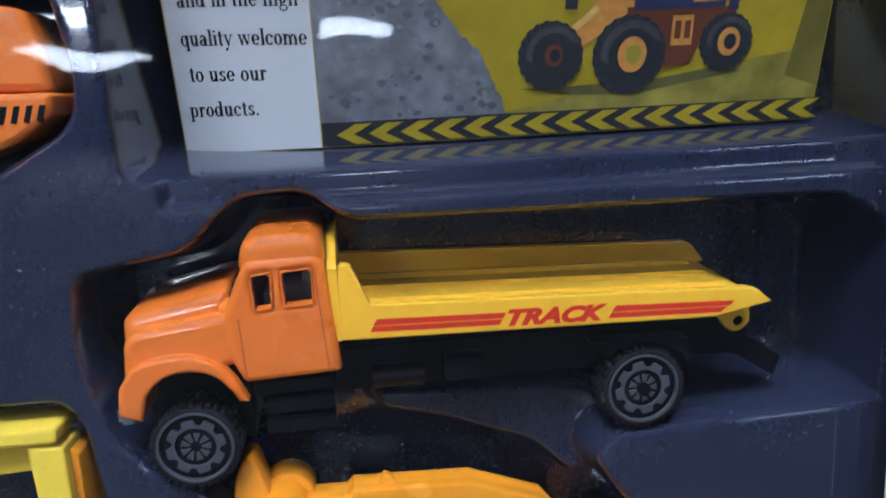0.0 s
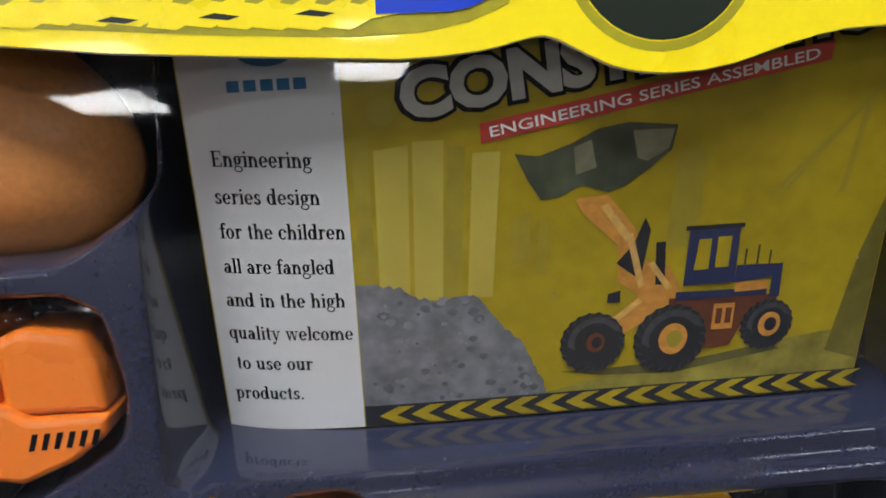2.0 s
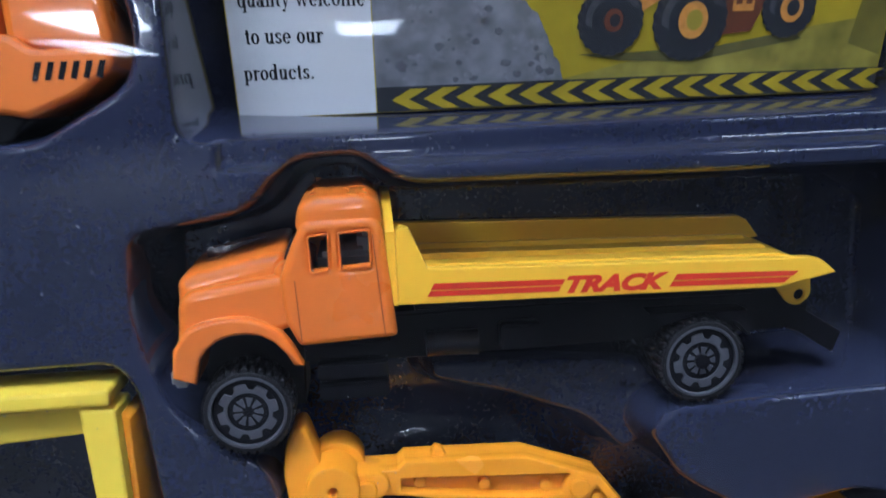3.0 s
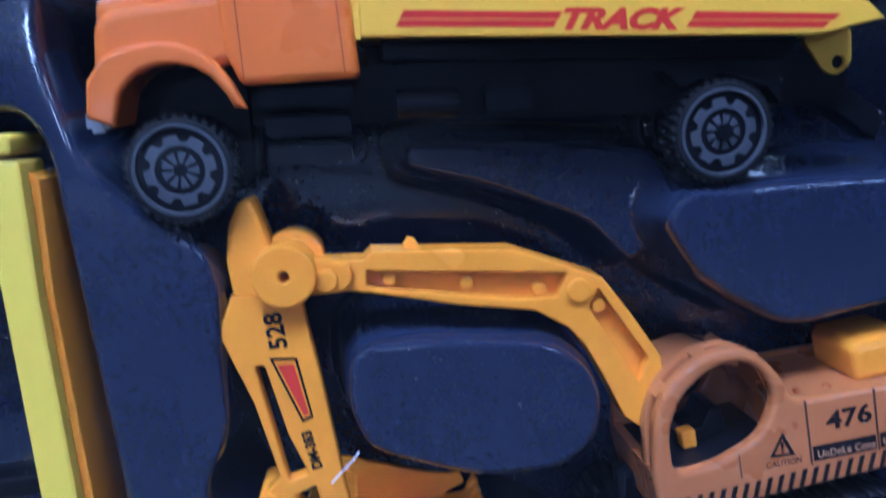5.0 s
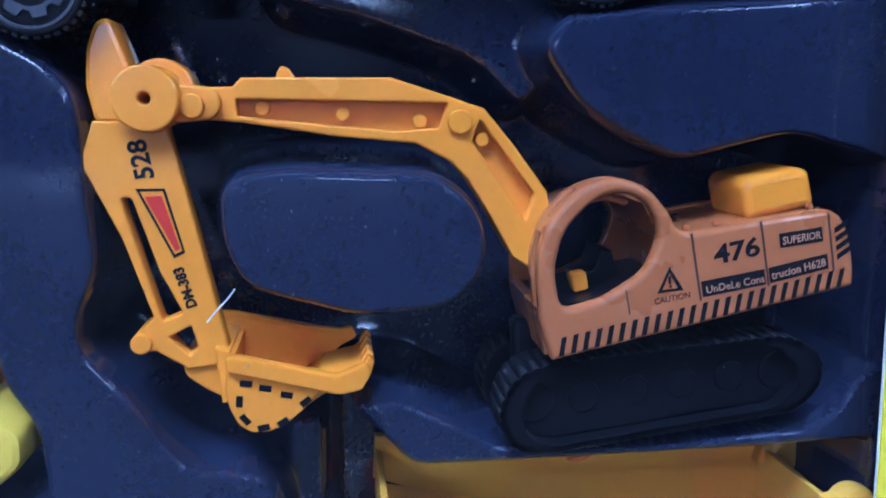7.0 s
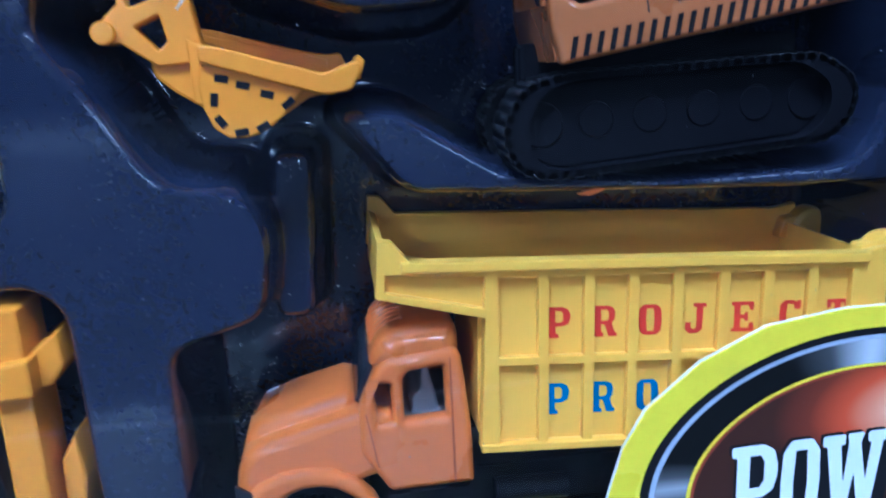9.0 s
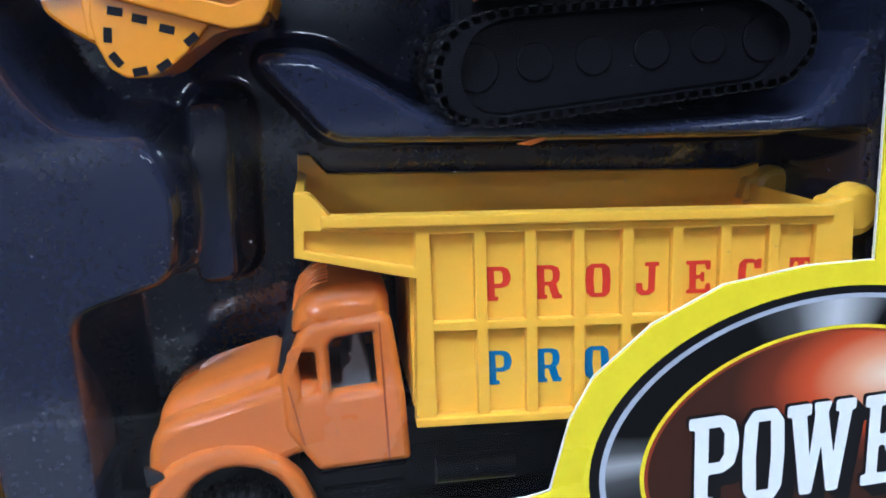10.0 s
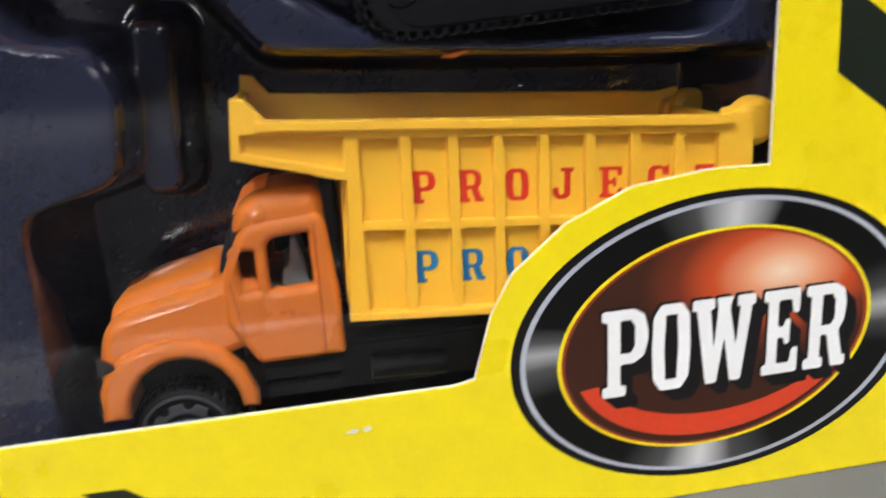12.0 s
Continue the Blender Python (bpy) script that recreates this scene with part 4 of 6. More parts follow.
    art("rail_print", [[(11.55, 17.14), (11.58, 17.14), (11.58, 17.4), (11.55, 17.4)], [(11.75, 17.14), (11.78, 17.14), (11.78, 17.45), (11.75, 17.45)], [(11.95, 17.13), (11.98, 17.13), (11.98, 17.35), (11.95, 17.35)], [(10.55, 17.82), (11.48, 17.82), (11.48, 17.75), (10.55, 17.75)]], ART_DARK, 0.022)
    art("plate_print", [[(11.2, 16.42), (11.3, 16.42), (11.3, 16.15), (11.2, 16.15)], [(11.36, 16.42), (11.46, 16.42), (11.46, 16.15), (11.36, 16.15)]], ART_MAROON, 0.027)
    art("cast_shade_print", [[(8.7, 15.5), (9.4, 15.38), (10.6, 15.32), (11.4, 15.45), (12.4, 15.6), (12.2, 15.72), (11.0, 15.55), (9.6, 15.5)]], solid("ground_dark_print", (0.10, 0.09, 0.03), 0.4, grain=0.6, grain_scale=300), 0.0105)
    # crane lines in the distance
    art("crane_print", [[(12.0, 18.3), (12.05, 18.25), (13.4, 19.9), (13.35, 19.95)], [(12.9, 18.2), (13.0, 18.2), (13.2, 19.7), (13.1, 19.7)], [(11.8, 18.25), (11.85, 18.2), (12.9, 19.3), (12.85, 19.35)]], ART_TAN, 0.012)
    art("shade_print", [[(13.2, 15.5), (13.8, 15.3), (13.8, 18.5), (13.45, 17.2)]], solid("dark_olive_print", (0.13, 0.11, 0.02), 0.4, grain=0.6, grain_scale=300), 0.010)
    # chevron strip
    art("strip_print", [[(5.55, 14.75), (13.82, 14.75), (13.82, 15.11), (5.55, 15.13)]], ART_DARK, 0.014, "dark strip under the chevrons")
    for k in range(16):
        x = 5.78 + 0.505 * k
        w = 0.27
        art("chevron_print", [[(x, 14.93), (x + 0.3, 15.09), (x + 0.3 + w, 15.09), (x + w, 14.93), (x + 0.3 + w, 14.77), (x + 0.3, 14.77)]], ART_YELLOW, 0.017)
    # words
    lines = [("Engineering", 3.66, 19.09, 5.07, 19.00), ("series design", 3.63, 18.55, 5.14, 18.47), ("for the children", 3.63, 18.03, 5.46, 17.94), ("all are fangled", 3.61, 17.49, 5.26, 17.41),
             ("and in the high", 3.57, 16.95, 5.38, 16.87), ("quality welcome", 3.54, 16.40, 5.46, 16.32), ("to use our", 3.59, 15.87, 4.80, 15.83), ("products.", 3.50, 15.33, 4.61, 15.31)]
    for text, xa, za, xb, zb in lines:
        part("lettering", serif_words(text, (xa, za), (xb, zb), 0.158, 0.012, card_at), PRINT_BLACK, c, "dark printed words")
    art("band_print", [[(7.42, 19.22), (12.4, 20.14), (12.42, 20.42), (7.4, 19.5)]], ART_RED, 0.016, "red printed band")
    part("lettering", words_at("ENGINEERING SERIES ASSEMBLED", (7.56, 19.30), 10.5, 4.75, 0.15, 0.020, bold=0.01, where=card_at), PRINT_WHITE, c, "pale printed words")
    part("title_shadow", words_at("CONSTRUCTION", (6.30, 19.48), 8.5, 7.7, 0.82, 0.020, bold=0.11, where=card_at), PRINT_BLACK, c)
    part("lettering", words_at("CONSTRUCTION", (6.37, 19.55), 8.5, 7.56, 0.70, 0.026, bold=0.05, where=card_at), ART_GREY, c, "grey title letters")
    art("logo_print", [circle(4.58, 20.62, 0.42, 28, 0.24)], LOGO_BLUE, 0.012, "blue printed logo shape")
    art("logo_print", [[(x, 20.07), (x + 0.17, 20.07), (x + 0.17, 20.22), (x, 20.22)] for x in (4.02, 4.25, 4.48, 4.7, 4.92)], LOGO_BLUE, 0.014)
    art("mark_print", [circle(6.05, 19.72, 0.2, 20)], ART_TAN, 0.014)


insert_card()


# ---- toys ----
def wheel(parent, cx, cz, r, y0, deep, knobs=34):
    w = part("wheel", disc(cx, cz, r * 0.80, y0 + 0.05, y0 + deep, 32, 0.02), BLACK, parent, "black plastic wheel")
    tyre = [plate(circle(cx, cz, r * 0.965, 40), y0, y0 + deep, [circle(cx, cz, r * 0.80, 40)], 0.035)]
    part("tyre", join(*tyre), RUBBER, w, "black treaded tyre")
    blocks = []
    for i in range(knobs):
        a = 2 * math.pi * i / knobs
        for y, da in ((y0 + 0.03, 0.0), (y0 + deep * 0.5, 0.5)):
            b = box(-0.035, 0.035, y, y + deep * 0.42, -0.035, 0.04)
            b.transform(Matrix.Translation((cx, 0, cz)) @ Matrix.Rotation(-(a + da * 2 * math.pi / knobs), 4, "Y") @ Matrix.Translation((0, 0, r * 0.965)))
            blocks.append(b)
    part("tread", join(*blocks), RUBBER, w)
    part("rim", plate(circle(cx, cz, r * 0.86, 40), y0 - 0.012, y0 + 0.06, [circle(cx, cz, r * 0.795, 40)], 0.008), SILVER, w, "grey printed rim ring")
    gear = []
    for i in range(64):
        a = 2 * math.pi * i / 64
        gear.append((cx + r * (0.66 if (i % 8) < 5 else 0.53) * math.cos(a), cz + r * (0.66 if (i % 8) < 5 else 0.53) * math.sin(a)))
    part("hub", plate(gear, y0 + 0.02, y0 + 0.07, [circle(cx, cz, r * 0.46, 32)], 0.006), SILVER, w, "grey scalloped hub")
    spokes = []
    for i in range(9):
        a = 2 * math.pi * i / 9
        c, s = math.cos(a), math.sin(a)
        spokes.append(plate([(cx + r * (u * c - v * s), cz + r * (u * s + v * c)) for u, v in ((0.13, -0.02), (0.33, -0.075), (0.33, 0.075), (0.13, 0.02))], y0 + 0.03, y0 + 0.07))
    part("spokes", join(*spokes), SILVER, w)
    return w


def leaned(angle, y, z):
    p = Matrix.Translation((0, y, z))
    return p @ Matrix.Rotation(radians(angle), 4, "X") @ p.inverted()


def ring_of(outer, k=0.9):
    cx, cz = sum(p[0] for p in outer) / len(outer), sum(p[1] for p in outer) / len(outer)
    return [(cx + (x - cx) * k, cz + (z - cz) * k) for x, z in outer]


def flatbed_truck():
    t = thing("flatbed_truck", (7, 1.6, 9.9), "toy flatbed truck with orange cab and yellow bed in the tray", "toy truck", tilt=leaned(3.0, 0.4, 11.5))
    cab = rnd([(4.2, 11.5), (5.62, 11.55), (5.48, 13.2), (5.36, 13.34), (4.38, 13.34), (4.20, 13.02), (3.98, 12.5), (4.02, 11.9)], 0.09)
    w1 = rnd([(4.44, 13.1), (4.7, 13.13), (4.69, 12.63), (4.45, 12.61)], 0.04)
    w2 = rnd([(4.87, 13.13), (5.27, 13.15), (5.27, 12.65), (4.88, 12.64)], 0.04)
    body = part("cab", plate(cab, 0.36, 0.60, [w1, w2], 0.115, 6), ORANGE, t, "glossy orange cab")
    part("cab_side", plate(cab, 2.7, 2.8, [w1, w2], 0.025), ORANGE, t)
    part("cab_shell", plate(cab, 0.603, 2.697, [ring_of(cab, 0.88)]), ORANGE, t)
    part("window_frame", join(*(plate(rnd([(cx + (x - cx) * 1.14, cz + (z - cz) * 1.12) for x, z in w], 0.05), 0.347, 0.40, [w], 0.02) for w, cx, cz in ((w1, 4.57, 12.87), (w2, 5.07, 12.89)))), ORANGE, body)
    part("roof", plate(rnd([(4.26, 13.16), (4.27, 13.36), (4.34, 13.57), (4.52, 13.65), (5.28, 13.65), (5.46, 13.52), (5.5, 13.16)], 0.12, 5), 0.42, 2.69, bevel=0.18, seg=6), ORANGE, t, "rounded orange roof")
    part("roof_ridge", join(box(4.5, 5.3, 0.95, 1.2, 13.58, 13.645, 0.025, 3), box(4.5, 5.3, 1.95, 2.2, 13.58, 13.645, 0.025, 3)), ORANGE, t)
    for y in (0.8, 1.6, 2.4):
        part("marker_lamp", box(4.46, 4.6, y - 0.06, y + 0.06, 13.57, 13.655, 0.03, 3), ORANGE, t)
    # Thin strips put the grooves' shade on the cab side as colour.
    part("door_seam_shade", plate([(5.42, 11.62), (5.437, 11.62), (5.337, 13.1), (5.32, 13.1)], 0.354, 0.368), SEAM_SHADE, t)
    part("door_seam_shade", plate([(4.20, 12.5), (4.216, 12.5), (4.246, 11.6), (4.23, 11.6)], 0.354, 0.368), SEAM_SHADE, t)
    part("windscreen", plate([(4.0, 12.62), (4.1, 12.58), (4.2, 12.9), (4.12, 12.93)], 0.75, 2.45), SMOKE, t, "dark windscreen")
    part("seat", join(box(4.5, 5.3, 1.0, 2.3, 12.25, 12.72, 0.08), box(5.1, 5.35, 1.0, 2.3, 12.7, 13.0, 0.08)), GREY, t, "grey plastic seat")
    part("cab_floor", box(4.25, 5.5, 0.55, 2.65, 11.6, 12.2), BLACK, t)
    arch = [(4.10, 11.26), (4.02, 11.42), (3.85, 11.63), (3.67, 11.74), (3.47, 11.78), (3.26, 11.77), (3.07, 11.71), (2.93, 11.6), (2.82, 11.46), (2.72, 11.08)]
    part("hood", plate(rnd([(2.45, 11.1), (2.49, 11.6), (2.56, 12.25), (2.72, 12.42), (4.06, 12.58), (4.42, 12.5), (4.42, 11.78), (4.05, 11.78)], 0.14, 5) + arch[2:], 0.41, 2.78, bevel=0.14, seg=5), ORANGE, t, "glossy orange hood")
    part("hood_top", plate(rnd([(2.5, 12.0), (2.53, 12.50), (2.64, 12.60), (3.80, 12.84), (4.06, 12.86), (4.06, 12.0)], 0.14, 5), 0.60, 2.6, bevel=0.2, seg=5), ORANGE, t)
    part("cowl", plate(rnd([(3.90, 12.3), (3.92, 12.66), (4.02, 12.74), (4.12, 12.70), (4.12, 12.3)], 0.06, 5), 0.47, 2.7, bevel=0.1, seg=4), ORANGE, t)
    fender = [(2.40, 11.2), (2.45, 11.62), (2.66, 11.9), (2.85, 11.98), (3.03, 12.02), (3.27, 12.04), (3.5, 12.03), (3.75, 11.93), (3.95, 11.78), (4.1, 11.55), (4.24, 11.25)]
    part("fender", plate(fender + arch, 0.28, 0.52, bevel=0.066, seg=6), ORANGE, t, "flared orange wing over the wheel")
    part("bumper", box(2.36, 2.62, 0.36, 2.8, 11.02, 11.3, 0.06), CHROME, t, "worn silver bumper")
    part("grille", box(2.45, 2.55, 0.9, 2.3, 11.4, 12.1, 0.03), CHROME, t)
    # Black block stands in for the shade inside the wheel arch.
    part("wheel_well_dark_fill", box(2.7, 4.15, 1.15, 2.3, 10.3, 11.75), BLACK, t)
    # flat bed
    rail = [(5.64, 12.03), (5.63, 12.5), (5.66, 13.13), (5.72, 13.18), (5.84, 13.15), (6.09, 12.54), (11.9, 12.32), (12.06, 12.27), (12.30, 12.06), (11.39, 11.88)]
    part("bed_rail", plate(rail, 0.38, 0.55, bevel=0.025), YELLOW, t, "yellow side rail with red stripes")
    part("bed_rail", plate([(5.64, 12.03), (5.63, 12.76), (11.9, 12.50), (12.06, 12.42), (12.30, 12.10), (11.39, 11.88)], 2.75, 2.92, bevel=0.025), YELLOW, t)
    part("deck", plate([(5.6, 12.03), (5.6, 12.36), (11.95, 12.16), (12.22, 12.05), (11.39, 11.9)], 0.553, 2.747), YELLOW, t, "yellow ridged deck")
    for y in (0.60, 1.0, 1.7, 2.4):
        part("deck_ridge", plate([(5.7, 12.33), (5.7, 12.46), (11.8, 12.24), (11.9, 12.14)], y, y + (0.16 if y < 0.7 else 0.06), bevel=0.015), YELLOW, t)
    head = plate([(0.45, 12.0), (2.85, 12.0), (2.85, 13.1), (2.4, 13.45), (1.7, 13.46), (0.6, 13.22), (0.45, 13.1)], 5.5, 5.64, bevel=0.03)
    head.transform(Matrix(((0, 1, 0, 0), (1, 0, 0, 0), (0, 0, 1, 0), (0, 0, 0, 1))))
    part("headboard", head, YELLOW, t)
    slope = -1.6
    for pts in ([(6.06, 12.13), (6.11, 12.21), (8.03, 12.15), (7.98, 12.07)], [(6.11, 12.225), (6.17, 12.32), (8.09, 12.25), (8.04, 12.165)], [(9.66, 12.02), (9.71, 12.10), (11.56, 12.04), (11.46, 11.96)], [(9.72, 12.115), (9.78, 12.21), (11.68, 12.13), (11.6, 12.055)]):
        part("stripe", flat(pts, 0.374), PRINT_RED, t)
    part("lettering", words_at("TRACK", (8.10, 12.03), slope, 1.55, 0.27, 0.372, bold=0.055, shear=0.35), PRINT_RED, t, "red slanted word on the rail")
    part("lug", plate(rnd([(11.5, 11.95), (12.25, 12.0), (12.3, 11.5), (12.1, 11.34), (11.9, 11.4)], 0.1), 1.0, 1.15, [circle(12.1, 11.53, 0.09, 16)], 0.02), YELLOW, t, "yellow towing lug")
    part("deck_beam", plate([(5.9, 11.75), (5.9, 12.0), (11.6, 11.86), (11.3, 11.62)], 0.95, 2.4, bevel=0.02), BLACK, t)
    # chassis
    ch = part("chassis", box(4.2, 12.3, 1.05, 2.3, 10.95, 11.7, 0.05), BLACK, t, "black chassis")
    part("step", join(box(4.35, 5.5, 0.55, 1.2, 11.22, 11.46, 0.03), box(4.4, 5.45, 0.62, 1.2, 10.86, 11.12, 0.03), box(4.4, 5.45, 0.7, 1.2, 10.5, 10.76, 0.03)), BLACK, ch)
    part("tank", sweep([(6.05, 0.95, 11.2), (6.3, 0.95, 11.2), (6.85, 0.95, 11.18)], 0.2, 16), BLACK, ch)
    part("tool_box", box(7.2, 7.8, 0.8, 1.2, 11.05, 11.45, 0.03), BLACK, ch)
    part("hitch", plate([(11.64, 11.4), (12.14, 11.33), (12.98, 10.78), (12.85, 10.42), (12.2, 10.85), (11.6, 11.05)], 1.15, 1.7, bevel=0.03), BLACK, ch)
    part("axle", sweep([(3.36, 0.6, 10.52), (3.36, 2.6, 10.52)], 0.12, 12), BLACK, ch)
    part("axle", sweep([(10.34, 0.6, 10.68), (10.34, 2.6, 10.68)], 0.12, 12), BLACK, ch)
    wheel(t, 3.36, 10.53, 0.66, 0.45, 0.6)
    wheel(t, 3.36, 10.53, 0.66, 2.3, 0.6)
    wheel(t, 10.34, 10.68, 0.68, 0.62, 0.6)
    wheel(t, 10.34, 10.68, 0.68, 2.3, 0.6)
    part("mud_guard", plate(rnd([(9.5, 11.5), (11.1, 11.45), (11.15, 11.0), (10.95, 11.25), (10.34, 11.46), (9.75, 11.3)], 0.05), 0.7, 1.2), BLACK, t)


flatbed_truck()

EX, EC, ES = (9.48, 5.31), math.cos(radians(9)), math.sin(radians(9))


def ex(u, v):
    """Along and up the excavator's leaning body."""
    return EX[0] + u * EC - v * ES, EX[1] + u * ES + v * EC


def exs(pts):
    return [ex(*p) for p in pts]


def excavator():
    t = thing("excavator", (9, 1.7, 4.0), "toy excavator, dull orange body, amber arm, in the tray", "toy excavator")
    side = rnd([(0.0, 0.0), (0.1, 0.0), (4.4, 0.0), (4.5, 0.0), (4.54, 0.12), (4.55, 0.5), (4.5, 0.95), (4.3, 1.2), (3.3, 1.28), (2.2, 1.33), (2.04, 1.42), (1.97, 1.68), (1.72, 2.1), (1.3, 2.33), (0.78, 2.28), (0.32, 1.97), (0.06, 1.5), (-0.06, 0.56), (-0.01, 0.1)], 0.4, 5)
    hole = rnd([(0.20, 0.62), (0.22, 1.28), (0.48, 1.80), (0.98, 2.13), (1.40, 2.15), (1.73, 1.92), (1.87, 1.43), (1.56, 0.90), (0.86, 0.64)], 0.22, 5)
    ARCH = exs(rnd([(-0.05, 0.56), (0.03, 1.45), (0.30, 1.95), (0.77, 2.27), (1.3, 2.32), (1.72, 2.09), (1.66, 2.0), (1.28, 2.21), (0.80, 2.15), (0.40, 1.86), (0.15, 1.4), (0.08, 0.56)], 0.2, 4))
    body = part("body", plate(exs(side), 0.42, 0.60, [exs(ring_of(hole, 0.94))], 0.085, 5), BROWN_ORANGE, t, "dull orange enamel body with printed marks")
    lower = [[(u, v if v < 1.4 else 1.4 + (v - 1.4) * 0.6) for u, v in loop] for loop in (side, ring_of(hole, 0.9))]
    part("body_side", plate(exs(lower[0]), 2.25, 2.4, [exs(lower[1])], 0.045, 3), BROWN_ORANGE, t)
    part("body_deck", plate(exs([(1.95, 0.05), (4.5, 0.05), (4.5, 0.93), (4.3, 1.17), (3.3, 1.24), (2.2, 1.3), (1.95, 1.3)]), 0.603, 2.247), BROWN_ORANGE, t)
    part("cab_front", plate(exs([(-0.04, 0.05), (0.1, 0.05), (0.1, 0.75), (-0.04, 0.75)]), 0.603, 2.247), BROWN_ORANGE, t)
    part("cab_hoop", plate(ARCH, 0.76, 0.92, bevel=0.04, seg=3), BROWN_ORANGE, t, "thin dull orange hoop beside the cab slot")
    low_arch = [(1.02 + (x - 1.02) * 0.87, 0.6 + (z - 0.6) * 0.84) for x, z in ((0.03, 1.45), (0.30, 1.95), (0.77, 2.27), (1.3, 2.32), (1.72, 2.09), (1.66, 2.0), (1.28, 2.21), (0.80, 2.15), (0.40, 1.86), (0.15, 1.4))]
    part("cab_roof", plate(exs(rnd(low_arch, 0.2, 4)), 0.95, 2.247, bevel=0.04, seg=3), BROWN_ORANGE, t)
    for bridge in ([(0.03, 0.56), (0.12, 0.56), (0.14, 0.8), (0.05, 0.8)], [(0.24, 1.70), (0.42, 1.88), (0.36, 1.97), (0.2, 1.8)], [(0.82, 2.14), (1.02, 2.2), (1.0, 2.3), (0.8, 2.26)], [(1.5, 2.1), (1.68, 2.0), (1.72, 2.09), (1.54, 2.2)]):
        part("hoop_bridge", plate(exs(bridge), 0.56, 0.80, bevel=0.02), BROWN_ORANGE, t)
    part("cab_floor", plate(exs([(0.1, 0.05), (1.95, 0.05), (1.95, 0.66), (0.1, 0.7)]), 0.603, 2.247), BLACK, t)
    part("seat", join(plate(exs([(0.75, 0.66), (1.35, 0.8), (1.3, 1.15), (1.15, 1.2), (1.0, 0.95), (0.75, 0.9)]), 1.1, 1.8, bevel=0.03)), BLACK, t, "black plastic seat")
    part("lever", plate(exs(rnd([(0.62, 0.7), (0.85, 0.7), (0.85, 0.98), (0.62, 0.98)], 0.05)), 1.0, 1.2, bevel=0.03), AMBER, t)
    part("cab_back", plate(exs([(1.85, 1.3), (1.95, 1.3), (1.78, 1.9), (1.68, 1.85)]), 0.603, 2.247), BROWN_ORANGE, t)
    part("engine_cover", plate(exs(rnd([(3.22, 1.2), (4.28, 1.2), (4.24, 1.72), (4.1, 1.80), (3.32, 1.82), (3.2, 1.7)], 0.12)), 0.75, 1.9, bevel=0.13, seg=3), AMBER, t, "amber plastic engine cover")
    for u, v in ((2.75, 1.29), (2.3, 1.33), (4.15, 1.22)):
        x, z = ex(u, v)
        part("rivet", box(x - 0.05, x + 0.05, 0.7, 0.8, z - 0.03, z + 0.05, 0.02), BROWN_ORANGE, body)
    y = 0.412
    # Maroon strips paint the shade of the grooves between body panels.
    for u0, v0, u1, v1 in ((2.21, 0.35, 2.24, 1.32), (3.22, 0.32, 3.25, 1.26), (4.21, 0.3, 4.24, 1.15), (1.18, 0.40, 1.2, 0.76)):
        part("panel_seam_shade", plate(exs([(u0, v0), (u1, v0), (u1, v1), (u0, v1)]), y, y + 0.02), MAROON, body)
    n = 25
    bars = []
    for i in range(n):
        u = 0.10 + 4.3 * i / n
        bars.append(flat(exs([(u, 0.05), (u + 0.075, 0.05), (u + 0.165, 0.31), (u + 0.09, 0.31)]), y))
    part("hazard_stripe", join(*bars), PRINT_BLACK, body, "black slanted warning bars")
    part("hazard_stripe", join(*(flat(exs([(4.29, v), (4.5, v + 0.09), (4.5, v + 0.17), (4.29, v + 0.08)]), y) for v in (0.45, 0.58, 0.71, 0.84))), PRINT_BLACK, body)
    part("lettering", words_at("476", ex(2.49, 0.80), 9 - 1.5, 0.68, 0.29, y, bold=0.03), PRINT_BLACK, body, "black printed number")
    part("label_bar", flats([exs([(2.26, 0.39), (3.2, 0.35), (3.2, 0.58), (2.26, 0.62)]), exs([(3.26, 0.35), (4.15, 0.36), (4.15, 0.58), (3.26, 0.58)]), exs([(3.47, 0.82), (4.11, 0.77), (4.11, 0.98), (3.47, 1.03)])], y), PRINT_BLACK, body)
    part("lettering", words_at("UnDeLe Cons", ex(2.32, 0.43), 9 - 2.5, 0.86, 0.11, y - 0.006, bold=0.01), BROWN_PRINT, body)
    part("lettering", words_at("trucion H628", ex(3.29, 0.40), 9.5, 0.82, 0.12, y - 0.006, bold=0.01), BROWN_PRINT, body)
    part("lettering", words_at("SUPERIOR", ex(3.51, 0.86), 9 - 4.0, 0.57, 0.11, y - 0.006, bold=0.01), BROWN_PRINT, body)
    part("lettering", words_at("CAUTION", ex(1.56, 0.45), 9 - 2.0, 0.52, 0.09, y, bold=0.012), PRINT_BLACK, body)
    part("warning_triangle", plate(exs([(1.62, 0.60), (2.0, 0.56), (1.85, 0.94)]), y, y, [exs([(1.70, 0.635), (1.92, 0.61), (1.83, 0.84)])]), PRINT_BLACK, body)
    part("warning_mark", flats([exs([(1.80, 0.69), (1.84, 0.69), (1.85, 0.8), (1.80, 0.8)]), exs([(1.80, 0.645), (1.84, 0.64), (1.84, 0.67), (1.80, 0.675)])], y), PRINT_BLACK, body)
    # crawler tracks
    for y0 in (0.62, 1.95):
        out = rnd([(8.72, 4.5), (9.0, 5.05), (9.5, 5.2), (13.1, 5.3), (13.62, 4.95), (13.65, 4.5), (13.3, 4.12), (9.3, 3.85), (8.9, 4.0)], 0.4, 6)
        tr = part("track", plate(out, y0, y0 + 0.75, [ring_of(out, 0.86)]), BLACK, t, "black rubber crawler track")
        links = []
        k = len(out)
        per = [0.0]
        for i in range(k):
            per.append(per[-1] + (Vector(out[i]) - Vector(out[i - 1])).length)
